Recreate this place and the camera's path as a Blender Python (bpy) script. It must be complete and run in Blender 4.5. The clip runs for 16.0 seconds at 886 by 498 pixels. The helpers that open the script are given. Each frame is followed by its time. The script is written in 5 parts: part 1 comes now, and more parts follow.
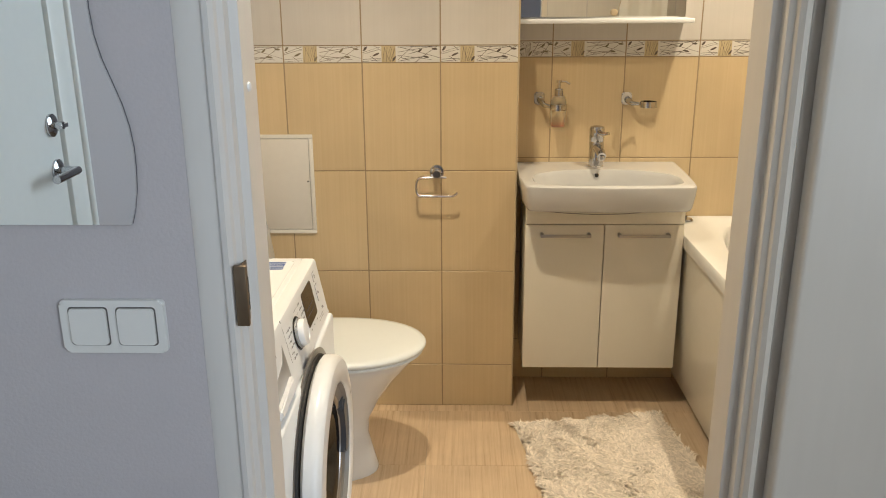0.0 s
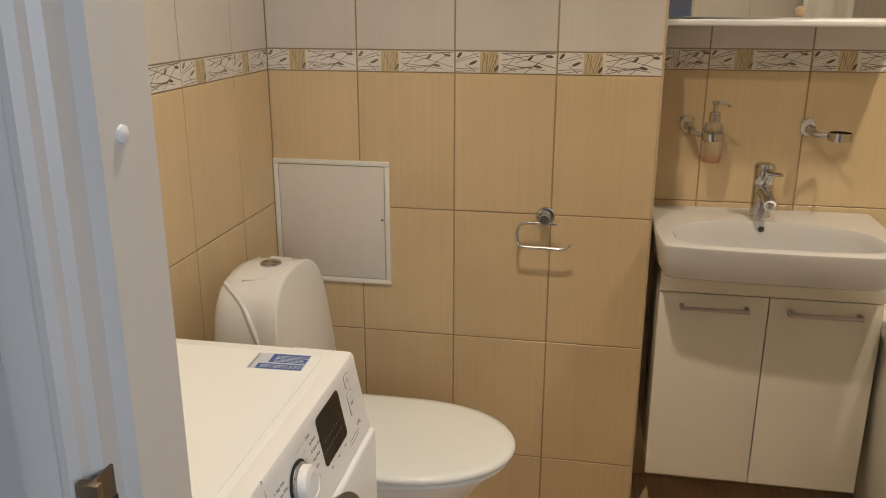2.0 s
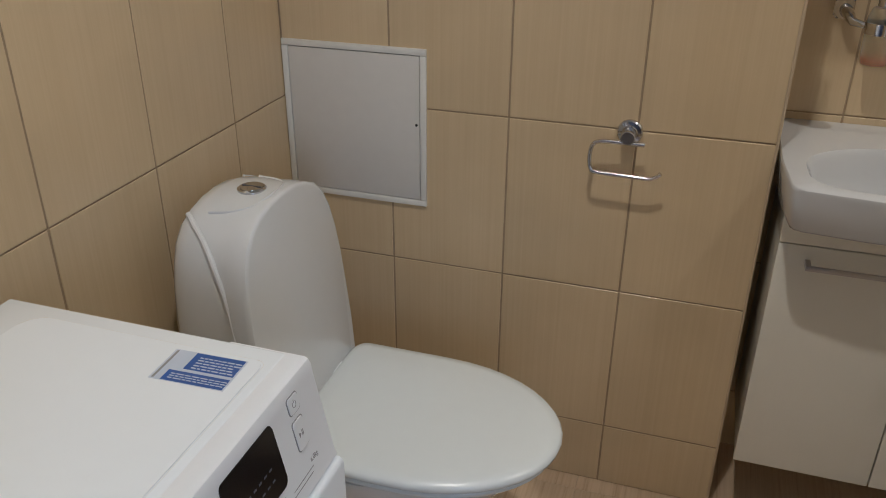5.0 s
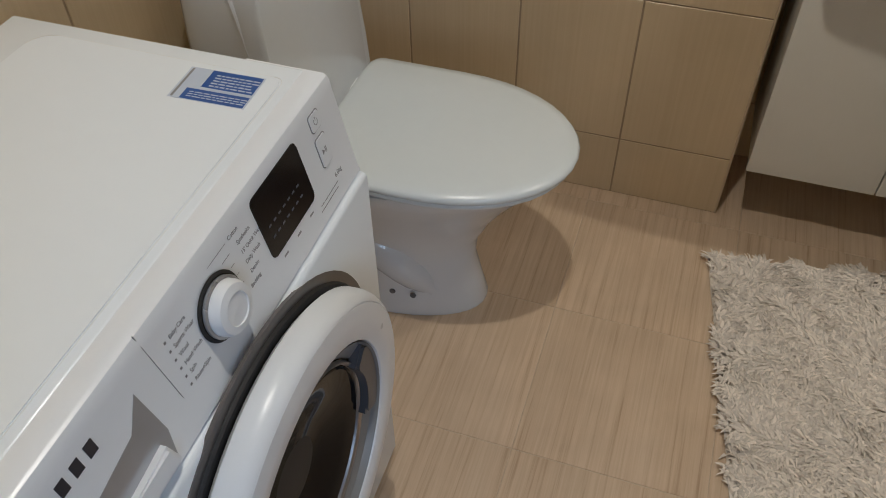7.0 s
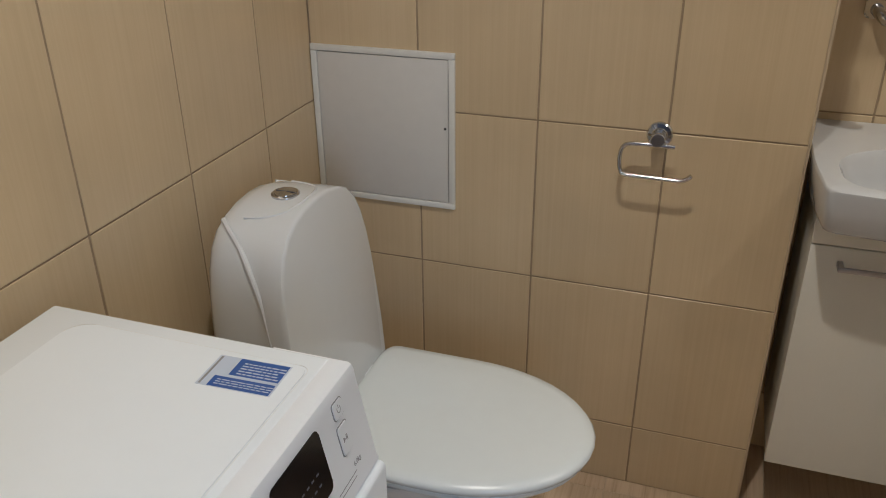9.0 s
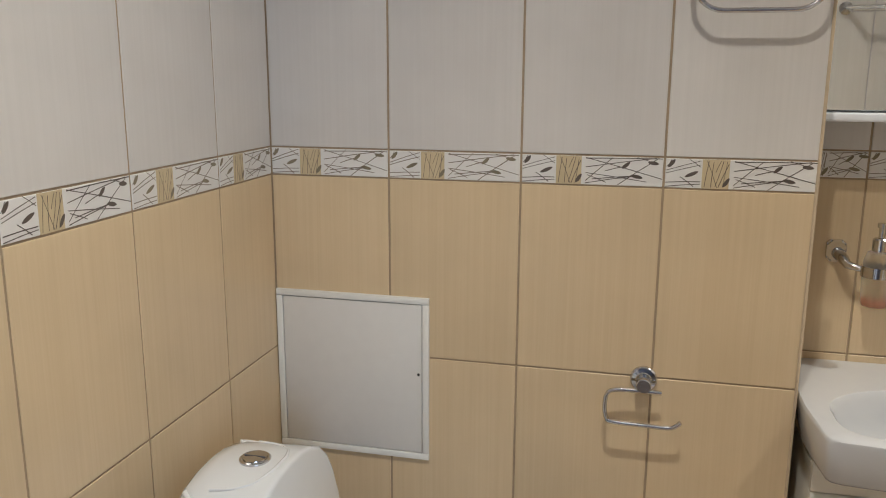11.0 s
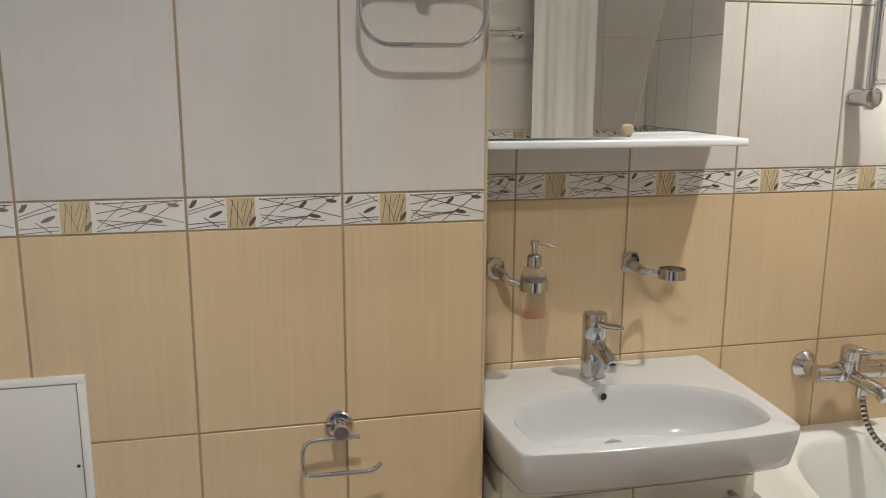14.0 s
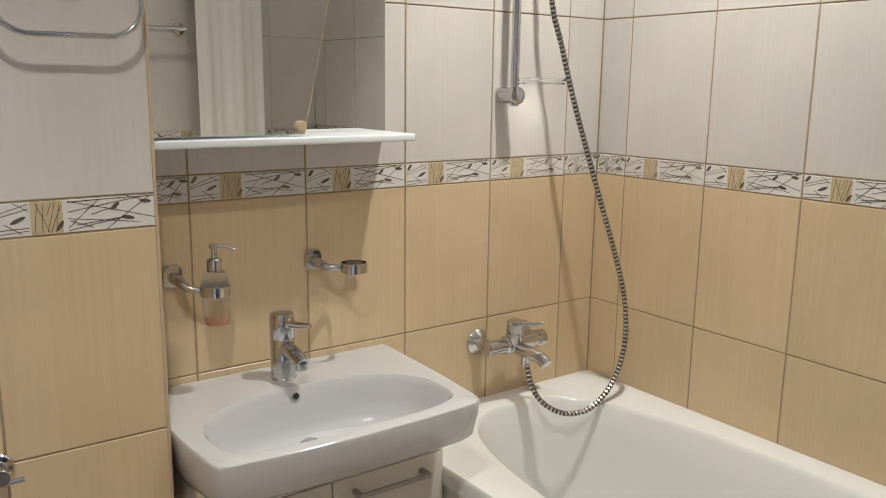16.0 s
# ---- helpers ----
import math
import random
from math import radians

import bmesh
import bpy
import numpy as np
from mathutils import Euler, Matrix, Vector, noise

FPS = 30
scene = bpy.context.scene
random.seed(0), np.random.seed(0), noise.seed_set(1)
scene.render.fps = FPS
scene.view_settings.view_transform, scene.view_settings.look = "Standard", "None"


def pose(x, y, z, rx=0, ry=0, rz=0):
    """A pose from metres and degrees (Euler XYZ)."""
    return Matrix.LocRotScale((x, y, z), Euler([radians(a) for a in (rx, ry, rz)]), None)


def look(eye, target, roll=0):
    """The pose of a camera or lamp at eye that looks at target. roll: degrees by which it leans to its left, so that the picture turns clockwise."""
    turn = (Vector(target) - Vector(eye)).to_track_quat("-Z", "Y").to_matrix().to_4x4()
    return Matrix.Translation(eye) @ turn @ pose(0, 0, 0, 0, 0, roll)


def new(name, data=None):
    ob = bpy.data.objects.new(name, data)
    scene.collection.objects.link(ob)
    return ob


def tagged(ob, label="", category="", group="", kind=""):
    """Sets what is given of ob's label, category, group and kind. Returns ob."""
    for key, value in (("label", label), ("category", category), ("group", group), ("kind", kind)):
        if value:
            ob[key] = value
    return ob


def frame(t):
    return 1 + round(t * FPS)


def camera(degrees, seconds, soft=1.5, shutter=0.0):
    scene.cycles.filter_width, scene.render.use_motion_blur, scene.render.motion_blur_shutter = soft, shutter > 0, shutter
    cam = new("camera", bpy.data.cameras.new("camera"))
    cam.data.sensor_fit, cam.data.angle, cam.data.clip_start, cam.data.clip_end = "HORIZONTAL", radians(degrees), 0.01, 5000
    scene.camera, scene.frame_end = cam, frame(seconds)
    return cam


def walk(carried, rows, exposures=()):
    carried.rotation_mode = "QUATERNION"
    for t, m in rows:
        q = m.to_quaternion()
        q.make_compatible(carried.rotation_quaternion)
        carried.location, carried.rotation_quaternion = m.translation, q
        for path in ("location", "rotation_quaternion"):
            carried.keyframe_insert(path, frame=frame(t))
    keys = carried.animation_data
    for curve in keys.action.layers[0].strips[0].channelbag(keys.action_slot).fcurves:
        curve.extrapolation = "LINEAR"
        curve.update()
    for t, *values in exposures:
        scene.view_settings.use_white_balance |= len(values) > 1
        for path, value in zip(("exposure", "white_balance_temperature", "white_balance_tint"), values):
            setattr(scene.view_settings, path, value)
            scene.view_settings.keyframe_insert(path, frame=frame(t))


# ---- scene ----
cam = camera(56.8, 16.0, 1.0)
PATH = [
    (0, (-0.042, -0.174, 1.424), (-0.087, 1.735, 0.831), -0.3),
    (0.5, (0.011, -0.04, 1.42), (-0.148, 1.865, 0.832), -0.2),
    (1, (0.001, 0.147, 1.42), (-0.232, 2.046, 0.835), -0.2),
    (1.5, (-0.023, 0.33, 1.412), (-0.314, 2.221, 0.827), -0.1),
    (2, (-0.01, 0.456, 1.395), (-0.36, 2.336, 0.809), 0.1),
    (2.5, (0.011, 0.564, 1.393), (-0.392, 2.431, 0.798), 0.1),
    (3, (-0.013, 0.696, 1.375), (-0.466, 2.549, 0.776), 0.1),
    (3.2, (-0.03, 0.755, 1.37), (-0.506, 2.601, 0.766), 0.1),
    (5.3, (-0.001, 0.972, 1.364), (-0.544, 2.611, 0.355), -0.2),
    (5.5, (-0.004, 0.97, 1.365), (-0.533, 2.562, 0.275), -0.4),
    (6, (-0.007, 0.97, 1.364), (-0.502, 2.431, 0.091), -0.7),
    (6.5, (-0.008, 0.969, 1.363), (-0.477, 2.33, -0.025), -0.9),
    (7, (-0.014, 0.974, 1.36), (-0.465, 2.273, -0.091), -1.0),
    (7.5, (-0.02, 0.978, 1.358), (-0.47, 2.272, -0.099), -1.0),
    (8, (-0.028, 0.976, 1.36), (-0.505, 2.352, -0.011), -1.0),
    (8.5, (-0.03, 0.969, 1.37), (-0.562, 2.505, 0.204), -0.7),
    (9, (-0.032, 0.958, 1.373), (-0.613, 2.646, 0.47), -0.5),
    (9.5, (-0.034, 0.958, 1.374), (-0.643, 2.745, 0.715), -0.2),
    (10, (-0.039, 0.974, 1.377), (-0.659, 2.804, 0.862), -0.1),
    (10.2, (-0.059, 0.98, 1.384), (-0.658, 2.826, 0.902), 0.0),
    (12.3, (-0.255, 1.112, 1.438), (-0.386, 3.067, 1.038), 0.1),
    (12.5, (-0.266, 1.119, 1.437), (-0.333, 3.077, 1.04), 0.1),
    (13, (-0.262, 1.121, 1.441), (-0.178, 3.08, 1.048), 0.1),
    (13.5, (-0.256, 1.125, 1.449), (0.007, 3.069, 1.056), 0.1),
    (14, (-0.258, 1.137, 1.458), (0.192, 3.043, 1.054), 0.3),
    (14.5, (-0.261, 1.145, 1.458), (0.385, 2.995, 1.057), 0.4),
    (15, (-0.256, 1.148, 1.455), (0.574, 2.924, 1.056), 0.4),
    (15.5, (-0.253, 1.148, 1.449), (0.749, 2.833, 1.055), 0.5),
    (16, (-0.254, 1.155, 1.449), (0.894, 2.745, 1.055), 0.7),
]
EXPOSURES = [(0, -0.22, 6000, 3), (1.0, -0.58, 6100, 6), (2, -0.76, 5950, 7), (3, -0.68, 5120, 7), (5.5, -1.20, 4860, 7), (7, -1.22, 4920, 5), (9.0, -1.05, 4930, 6), (9.5, -0.52, 4820, 6), (10, -0.52, 4840, 5), (12.5, -0.54, 4930, 6), (14, -0.54, 4870, 5), (16, -0.54, 4860, 5)]
walk(cam, [(t, look(eye, target, roll)) for t, eye, target, roll in PATH], EXPOSURES)

# ---- light ----
world = bpy.data.worlds.new("world")
scene.world = world
world.use_nodes = True
wn = world.node_tree
sky = wn.nodes.new("ShaderNodeTexSky")
sky.sky_type, sky.sun_disc = "NISHITA", False
sky.sun_elevation, sky.sun_rotation = radians(30), radians(150)
wn.links.new(sky.outputs["Color"], wn.nodes["Background"].inputs["Color"])
wn.nodes["Background"].inputs["Strength"].default_value = 0.1

CEIL = 2.5
LAMP_A, LAMP_B = (-0.17, 1.54), (0.95, 2.19)
WARM = (1.0, 0.77, 0.525)


def ceiling_lamp(x, y, watts, cone, aim, spill, radius=0.028):
    """A recessed reflector bulb: its beam, and the weak light that it spills to all sides."""
    data = bpy.data.lights.new("downlight_bulb", "SPOT")
    data.energy, data.color, data.shadow_soft_size = watts, WARM, radius
    data.spot_size, data.spot_blend = radians(cone), 1.0
    ob = new("downlight_bulb", data)
    ob.matrix_world = look((x, y, CEIL - 0.045), aim)
    data = bpy.data.lights.new("downlight_spill", "POINT")
    data.energy, data.color, data.shadow_soft_size = spill, WARM, radius
    new("downlight_spill", data).location = (x, y, CEIL - 0.045)


ceiling_lamp(*LAMP_A, 115, 118, (LAMP_A[0], LAMP_A[1] + 0.01, 0), 4)
ceiling_lamp(*LAMP_B, 118, 104, (1.14, 2.44, 0), 5)
hall_light = new("hall_window_light", bpy.data.lights.new("hall_window_light", "AREA"))
hall_light.data.shape, hall_light.data.size, hall_light.data.size_y = "RECTANGLE", 1.1, 1.3
hall_light.data.energy, hall_light.data.color = 33, (0.87, 0.92, 1.0)
hall_light.matrix_world = look((1.18, -0.95, 1.5), (-0.6, 0.2, 1.3))


# ---- materials ----
def material(name):
    m = bpy.data.materials.new(name)
    m.use_nodes = True
    return m, m.node_tree, m.node_tree.nodes["Principled BSDF"]


def link(nt, a, b):
    nt.links.new(a, b)


def simple(name, color, rough=0.5, metal=0.0, coat=0.0, bump=0.0, scale=40.0, var=0.05, stretch=(1, 1, 1), spec=None):
    """A surface with fine mottling and relief."""
    m, nt, p = material(name)
    p.inputs["Metallic"].default_value = metal
    p.inputs["Coat Weight"].default_value = coat
    p.inputs["Coat Roughness"].default_value = 0.06
    if spec is not None:
        p.inputs["Specular IOR Level"].default_value = spec
    geo = nt.nodes.new("ShaderNodeNewGeometry")
    mp = nt.nodes.new("ShaderNodeMapping")
    mp.inputs["Scale"].default_value = stretch
    link(nt, geo.outputs["Position"], mp.inputs["Vector"])
    n1 = nt.nodes.new("ShaderNodeTexNoise")
    n1.inputs["Scale"].default_value, n1.inputs["Detail"].default_value = scale, 6
    link(nt, mp.outputs["Vector"], n1.inputs["Vector"])
    n2 = nt.nodes.new("ShaderNodeTexNoise")
    n2.inputs["Scale"].default_value, n2.inputs["Detail"].default_value = scale / 9, 3
    link(nt, geo.outputs["Position"], n2.inputs["Vector"])
    add = nt.nodes.new("ShaderNodeMath")
    add.operation = "ADD"
    link(nt, n1.outputs["Fac"], add.inputs[0])
    link(nt, n2.outputs["Fac"], add.inputs[1])
    ramp = nt.nodes.new("ShaderNodeMapRange")
    ramp.inputs["From Min"].default_value, ramp.inputs["From Max"].default_value = 0.6, 1.4
    ramp.inputs["To Min"].default_value, ramp.inputs["To Max"].default_value = 1 - var, 1 + var
    link(nt, add.outputs[0], ramp.inputs["Value"])
    mul = nt.nodes.new("ShaderNodeVectorMath")
    mul.operation = "SCALE"
    mul.inputs[0].default_value = color[:3]
    link(nt, ramp.outputs["Result"], mul.inputs["Scale"])
    link(nt, mul.outputs["Vector"], p.inputs["Base Color"])
    rr = nt.nodes.new("ShaderNodeMapRange")
    rr.inputs["From Min"].default_value, rr.inputs["From Max"].default_value = 0.3, 0.7
    rr.inputs["To Min"].default_value, rr.inputs["To Max"].default_value = rough * (0.85 if var > 0.025 else 0.97), rough * (1.2 if var > 0.025 else 1.03)
    link(nt, n2.outputs["Fac"], rr.inputs["Value"])
    link(nt, rr.outputs["Result"], p.inputs["Roughness"])
    if bump:
        b = nt.nodes.new("ShaderNodeBump")
        b.inputs["Strength"].default_value, b.inputs["Distance"].default_value = bump, 0.002
        link(nt, n1.outputs["Fac"], b.inputs["Height"])
        link(nt, b.outputs["Normal"], p.inputs["Normal"])
    return m


def wall_tile_material(name, light, dark, streak=0.10):
    """Glazed wall tile: fine vertical streaks, faint clouding and a slight change from tile to tile."""
    m, nt, p = material(name)
    geo = nt.nodes.new("ShaderNodeNewGeometry")
    info = nt.nodes.new("ShaderNodeObjectInfo")
    mp = nt.nodes.new("ShaderNodeMapping")
    mp.inputs["Scale"].default_value = (1, 1, 0.012)
    off = nt.nodes.new("ShaderNodeVectorMath")
    off.operation = "ADD"
    link(nt, geo.outputs["Position"], off.inputs[0])
    rnd = nt.nodes.new("ShaderNodeCombineXYZ")
    link(nt, info.outputs["Random"], rnd.inputs[0])
    link(nt, info.outputs["Random"], rnd.inputs[1])
    link(nt, rnd.outputs[0], off.inputs[1])
    link(nt, off.outputs[0], mp.inputs["Vector"])
    n1 = nt.nodes.new("ShaderNodeTexNoise")
    n1.inputs["Scale"].default_value, n1.inputs["Detail"].default_value, n1.inputs["Roughness"].default_value = 120, 6, 0.72
    link(nt, mp.outputs[0], n1.inputs["Vector"])
    n2 = nt.nodes.new("ShaderNodeTexNoise")
    n2.inputs["Scale"].default_value, n2.inputs["Detail"].default_value = 5, 4
    link(nt, off.outputs[0], n2.inputs["Vector"])
    m1 = nt.nodes.new("ShaderNodeMapRange")
    m1.inputs["From Min"].default_value, m1.inputs["From Max"].default_value = 0.35, 0.65
    link(nt, n1.outputs["Fac"], m1.inputs["Value"])
    mix = nt.nodes.new("ShaderNodeMix")
    mix.data_type = "RGBA"
    mix.inputs["A"].default_value, mix.inputs["B"].default_value = (*dark, 1), (*light, 1)
    link(nt, m1.outputs[0], mix.inputs["Factor"])
    m2 = nt.nodes.new("ShaderNodeMapRange")
    m2.inputs["From Min"].default_value, m2.inputs["From Max"].default_value = 0.3, 0.7
    m2.inputs["To Min"].default_value, m2.inputs["To Max"].default_value = 0.95, 1.05
    link(nt, n2.outputs["Fac"], m2.inputs["Value"])
    m3 = nt.nodes.new("ShaderNodeMapRange")
    m3.inputs["To Min"].default_value, m3.inputs["To Max"].default_value = 0.97, 1.03
    link(nt, info.outputs["Random"], m3.inputs["Value"])
    mm = nt.nodes.new("ShaderNodeMath")
    mm.operation = "MULTIPLY"
    link(nt, m2.outputs[0], mm.inputs[0])
    link(nt, m3.outputs[0], mm.inputs[1])
    sc = nt.nodes.new("ShaderNodeVectorMath")
    sc.operation = "SCALE"
    link(nt, mix.outputs["Result"], sc.inputs[0])
    link(nt, mm.outputs[0], sc.inputs["Scale"])
    link(nt, sc.outputs["Vector"], p.inputs["Base Color"])
    p.inputs["Roughness"].default_value = 0.32
    b = nt.nodes.new("ShaderNodeBump")
    b.inputs["Strength"].default_value, b.inputs["Distance"].default_value = streak, 0.0006
    link(nt, n1.outputs["Fac"], b.inputs["Height"])
    link(nt, b.outputs["Normal"], p.inputs["Normal"])
    return m


def floor_tile_material():
    """Beige floor tile with long streaks of darker and lighter brown."""
    m, nt, p = material("striated floor tile")
    geo = nt.nodes.new("ShaderNodeNewGeometry")
    info = nt.nodes.new("ShaderNodeObjectInfo")
    rnd = nt.nodes.new("ShaderNodeCombineXYZ")
    k = nt.nodes.new("ShaderNodeMath")
    k.operation = "MULTIPLY"
    k.inputs[1].default_value = 7.0
    link(nt, info.outputs["Random"], k.inputs[0])
    link(nt, k.outputs[0], rnd.inputs[0])
    off = nt.nodes.new("ShaderNodeVectorMath")
    off.operation = "ADD"
    link(nt, geo.outputs["Position"], off.inputs[0])
    link(nt, rnd.outputs[0], off.inputs[1])
    mp = nt.nodes.new("ShaderNodeMapping")
    mp.inputs["Scale"].default_value = (1, 0.02, 1)
    link(nt, off.outputs[0], mp.inputs["Vector"])
    n1 = nt.nodes.new("ShaderNodeTexNoise")
    n1.inputs["Scale"].default_value, n1.inputs["Detail"].default_value, n1.inputs["Roughness"].default_value = 75, 5, 0.75
    link(nt, mp.outputs[0], n1.inputs["Vector"])
    ramp = nt.nodes.new("ShaderNodeValToRGB")
    e = ramp.color_ramp.elements
    e[0].position, e[0].color = 0.31, (0.42, 0.29, 0.175, 1)
    e[1].position, e[1].color = 0.60, (0.64, 0.50, 0.345, 1)
    mid = e.new(0.44)
    mid.color = (0.57, 0.43, 0.285, 1)
    link(nt, n1.outputs["Fac"], ramp.inputs[0])
    n2 = nt.nodes.new("ShaderNodeTexNoise")
    n2.inputs["Scale"].default_value, n2.inputs["Detail"].default_value = 6, 5
    link(nt, off.outputs[0], n2.inputs["Vector"])
    m2 = nt.nodes.new("ShaderNodeMapRange")
    m2.inputs["From Min"].default_value, m2.inputs["From Max"].default_value = 0.3, 0.7
    m2.inputs["To Min"].default_value, m2.inputs["To Max"].default_value = 0.9, 1.07
    link(nt, n2.outputs["Fac"], m2.inputs["Value"])
    sc = nt.nodes.new("ShaderNodeVectorMath")
    sc.operation = "SCALE"
    link(nt, ramp.outputs[0], sc.inputs[0])
    link(nt, m2.outputs[0], sc.inputs["Scale"])
    link(nt, sc.outputs["Vector"], p.inputs["Base Color"])
    p.inputs["Roughness"].default_value = 0.42
    b = nt.nodes.new("ShaderNodeBump")
    b.inputs["Strength"].default_value, b.inputs["Distance"].default_value = 0.25, 0.0008
    link(nt, n1.outputs["Fac"], b.inputs["Height"])
    link(nt, b.outputs["Normal"], p.inputs["Normal"])
    return m


def glass(name, rough=0.0, color=(0.95, 0.97, 0.96), ior=1.45):
    m, nt, p = material(name)
    p.inputs["Base Color"].default_value = (*color, 1)
    p.inputs["Transmission Weight"].default_value = 1.0
    p.inputs["Roughness"].default_value, p.inputs["IOR"].default_value = rough, ior
    return m


def ribbed_metal():
    m, nt, p = material("ribbed chrome hose")
    p.inputs["Metallic"].default_value, p.inputs["Roughness"].default_value = 1.0, 0.22
    p.inputs["Base Color"].default_value = (0.62, 0.60, 0.58, 1)
    return m


M_UPPER = wall_tile_material("upper wall tile", (0.625, 0.596, 0.558), (0.597, 0.569, 0.531))
M_LOWER = wall_tile_material("lower wall tile", (0.627, 0.500, 0.309), (0.590, 0.463, 0.278))
M_BAND = simple("border tile glaze", (0.72, 0.70, 0.66), 0.3, var=0.03)
M_BAND_BEIGE = simple("border tile beige inset", (0.55, 0.45, 0.27), 0.35, var=0.1, scale=150, stretch=(1, 1, 0.1))
M_PRINT = simple("dark branch print", (0.10, 0.08, 0.065), 0.4, var=0.2)
M_PRINT_SOFT = simple("grey-brown branch print", (0.20, 0.16, 0.12), 0.4, var=0.2)
M_PRINT_LEAF = simple("leaf print", (0.20, 0.17, 0.11), 0.4, var=0.3)
M_GROUT = simple("brown grout", (0.36, 0.275, 0.175), 0.85, bump=0.4, scale=300, var=0.15)
M_GROUT_FLOOR = simple("floor grout", (0.56, 0.455, 0.33), 0.9, bump=0.4, scale=300, var=0.2)
M_FLOOR = floor_tile_material()
M_TRIM = simple("beige corner trim", (0.52, 0.42, 0.28), 0.4, var=0.05)
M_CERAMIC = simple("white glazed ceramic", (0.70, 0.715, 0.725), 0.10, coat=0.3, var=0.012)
# white ceramic again, darkened to offset the strong lamp light on the basin
M_BASIN = simple("white china toned down", (0.555, 0.56, 0.565), 0.10, coat=0.3, var=0.012)
M_ACRYLIC = simple("white acrylic", (0.78, 0.78, 0.755), 0.14, var=0.015)
M_APRON = simple("white acrylic apron", (0.76, 0.74, 0.66), 0.22, var=0.02)
M_LID = simple("white plastic lid", (0.765, 0.805, 0.81), 0.25, var=0.012)
M_ENAMEL = simple("white enamelled steel", (0.86, 0.905, 0.95), 0.22, var=0.008)
M_PLASTIC = simple("white plastic", (0.83, 0.85, 0.88), 0.28, var=0.008)
M_SWITCH = simple("switch plastic", (0.76, 0.76, 0.74), 0.3, var=0.015)
M_CABINET = simple("cream lacquered board", (0.76, 0.73, 0.64), 0.3, bump=0.01, scale=220, var=0.01, stretch=(1, 1, 0.15))
M_CHROME = simple("chrome", (0.57, 0.57, 0.585), 0.09, metal=1.0, var=0.02)
M_STEEL = simple("brushed steel", (0.45, 0.43, 0.42), 0.33, metal=1.0, var=0.05)
M_DARKGREY = simple("dark grey plastic", (0.10, 0.10, 0.11), 0.35)
M_RECESS = simple("dark grey recess", (0.125, 0.115, 0.108), 0.3, var=0.05)
M_INNER = simple("grey inner door ring", (0.24, 0.235, 0.23), 0.38, metal=0.0, var=0.05)
M_HATCH = simple("off-white painted metal", (0.66, 0.64, 0.60), 0.35, var=0.03)
M_FRAMEHATCH = simple("white painted metal rim", (0.74, 0.73, 0.69), 0.3, var=0.03)
M_GREY = simple("grey plastic ring", (0.25, 0.25, 0.27), 0.3, var=0.05)
M_SILVER = simple("silver plastic", (0.45, 0.46, 0.49), 0.28, metal=0.6)
M_BLACK = simple("black display", (0.012, 0.010, 0.010), 0.12)
M_BOWL = simple("dark door glass", (0.005, 0.005, 0.006), 0.05, spec=0.10)
M_RUBBER = simple("black rubber", (0.02, 0.02, 0.02), 0.6)
M_TEXT = simple("grey lettering", (0.27, 0.27, 0.28), 0.5)
M_BRAND = simple("dark lettering", (0.03, 0.03, 0.04), 0.4)
M_STICKER = simple("pale sticker film", (0.55, 0.61, 0.72), 0.3)
M_BLUE = simple("blue sticker print", (0.035, 0.10, 0.36), 0.3, var=0.1)
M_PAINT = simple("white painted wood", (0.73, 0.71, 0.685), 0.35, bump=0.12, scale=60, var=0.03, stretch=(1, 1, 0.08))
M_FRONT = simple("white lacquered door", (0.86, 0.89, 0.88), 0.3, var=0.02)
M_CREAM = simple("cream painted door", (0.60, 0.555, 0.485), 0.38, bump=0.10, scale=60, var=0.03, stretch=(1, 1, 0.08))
M_HALLWALL = simple("pale lilac-grey wallpaper", (0.53, 0.505, 0.525), 0.85, bump=0.35, scale=170, var=0.03)
M_CEILING = simple("white ceiling paint", (0.80, 0.79, 0.77), 0.8, bump=0.1, scale=200, var=0.01)
M_BRASS = simple("bronzed strike plate", (0.20, 0.15, 0.10), 0.42, metal=0.75, var=0.15)
M_HALLFLOOR = simple("brown laminate", (0.22, 0.15, 0.09), 0.45, bump=0.1, scale=60, var=0.25, stretch=(1, 0.05, 1))
M_MIRROR = simple("mirror", (0.88, 0.90, 0.89), 0.003, metal=1.0, var=0.0)
M_PILE = simple("cream shag pile", (0.86, 0.78, 0.68), 0.95, var=0.06, scale=60)
nt = M_PILE.node_tree
geo = nt.nodes.new("ShaderNodeNewGeometry")
tone = nt.nodes.new("ShaderNodeMapRange")
tone.inputs["To Min"].default_value, tone.inputs["To Max"].default_value = 0.72, 1.08
nt.links.new(geo.outputs["Random Per Island"], tone.inputs["Value"])
strand = nt.nodes.new("ShaderNodeVectorMath")
strand.operation = "SCALE"
shade = nt.nodes["Principled BSDF"].inputs["Base Color"]
nt.links.new(shade.links[0].from_socket, strand.inputs[0])
nt.links.new(tone.outputs["Result"], strand.inputs["Scale"])
nt.links.new(strand.outputs["Vector"], shade)
M_MATBASE = simple("woven mat backing", (0.66, 0.59, 0.49), 0.95, bump=0.6, scale=300, var=0.1)
M_HOSE = ribbed_metal()
M_HOSE_DARK = simple("dark hose rib", (0.12, 0.11, 0.10), 0.4, metal=0.8)
M_FROST = glass("frosted glass", 0.35)
M_CLEAR = glass("clear plastic", 0.04)
M_CURTAIN = simple("white shower curtain", (0.86, 0.85, 0.82), 0.6, var=0.02)
M_SOAP = simple("orange-pink liquid soap", (0.75, 0.33, 0.18), 0.25, var=0.05)
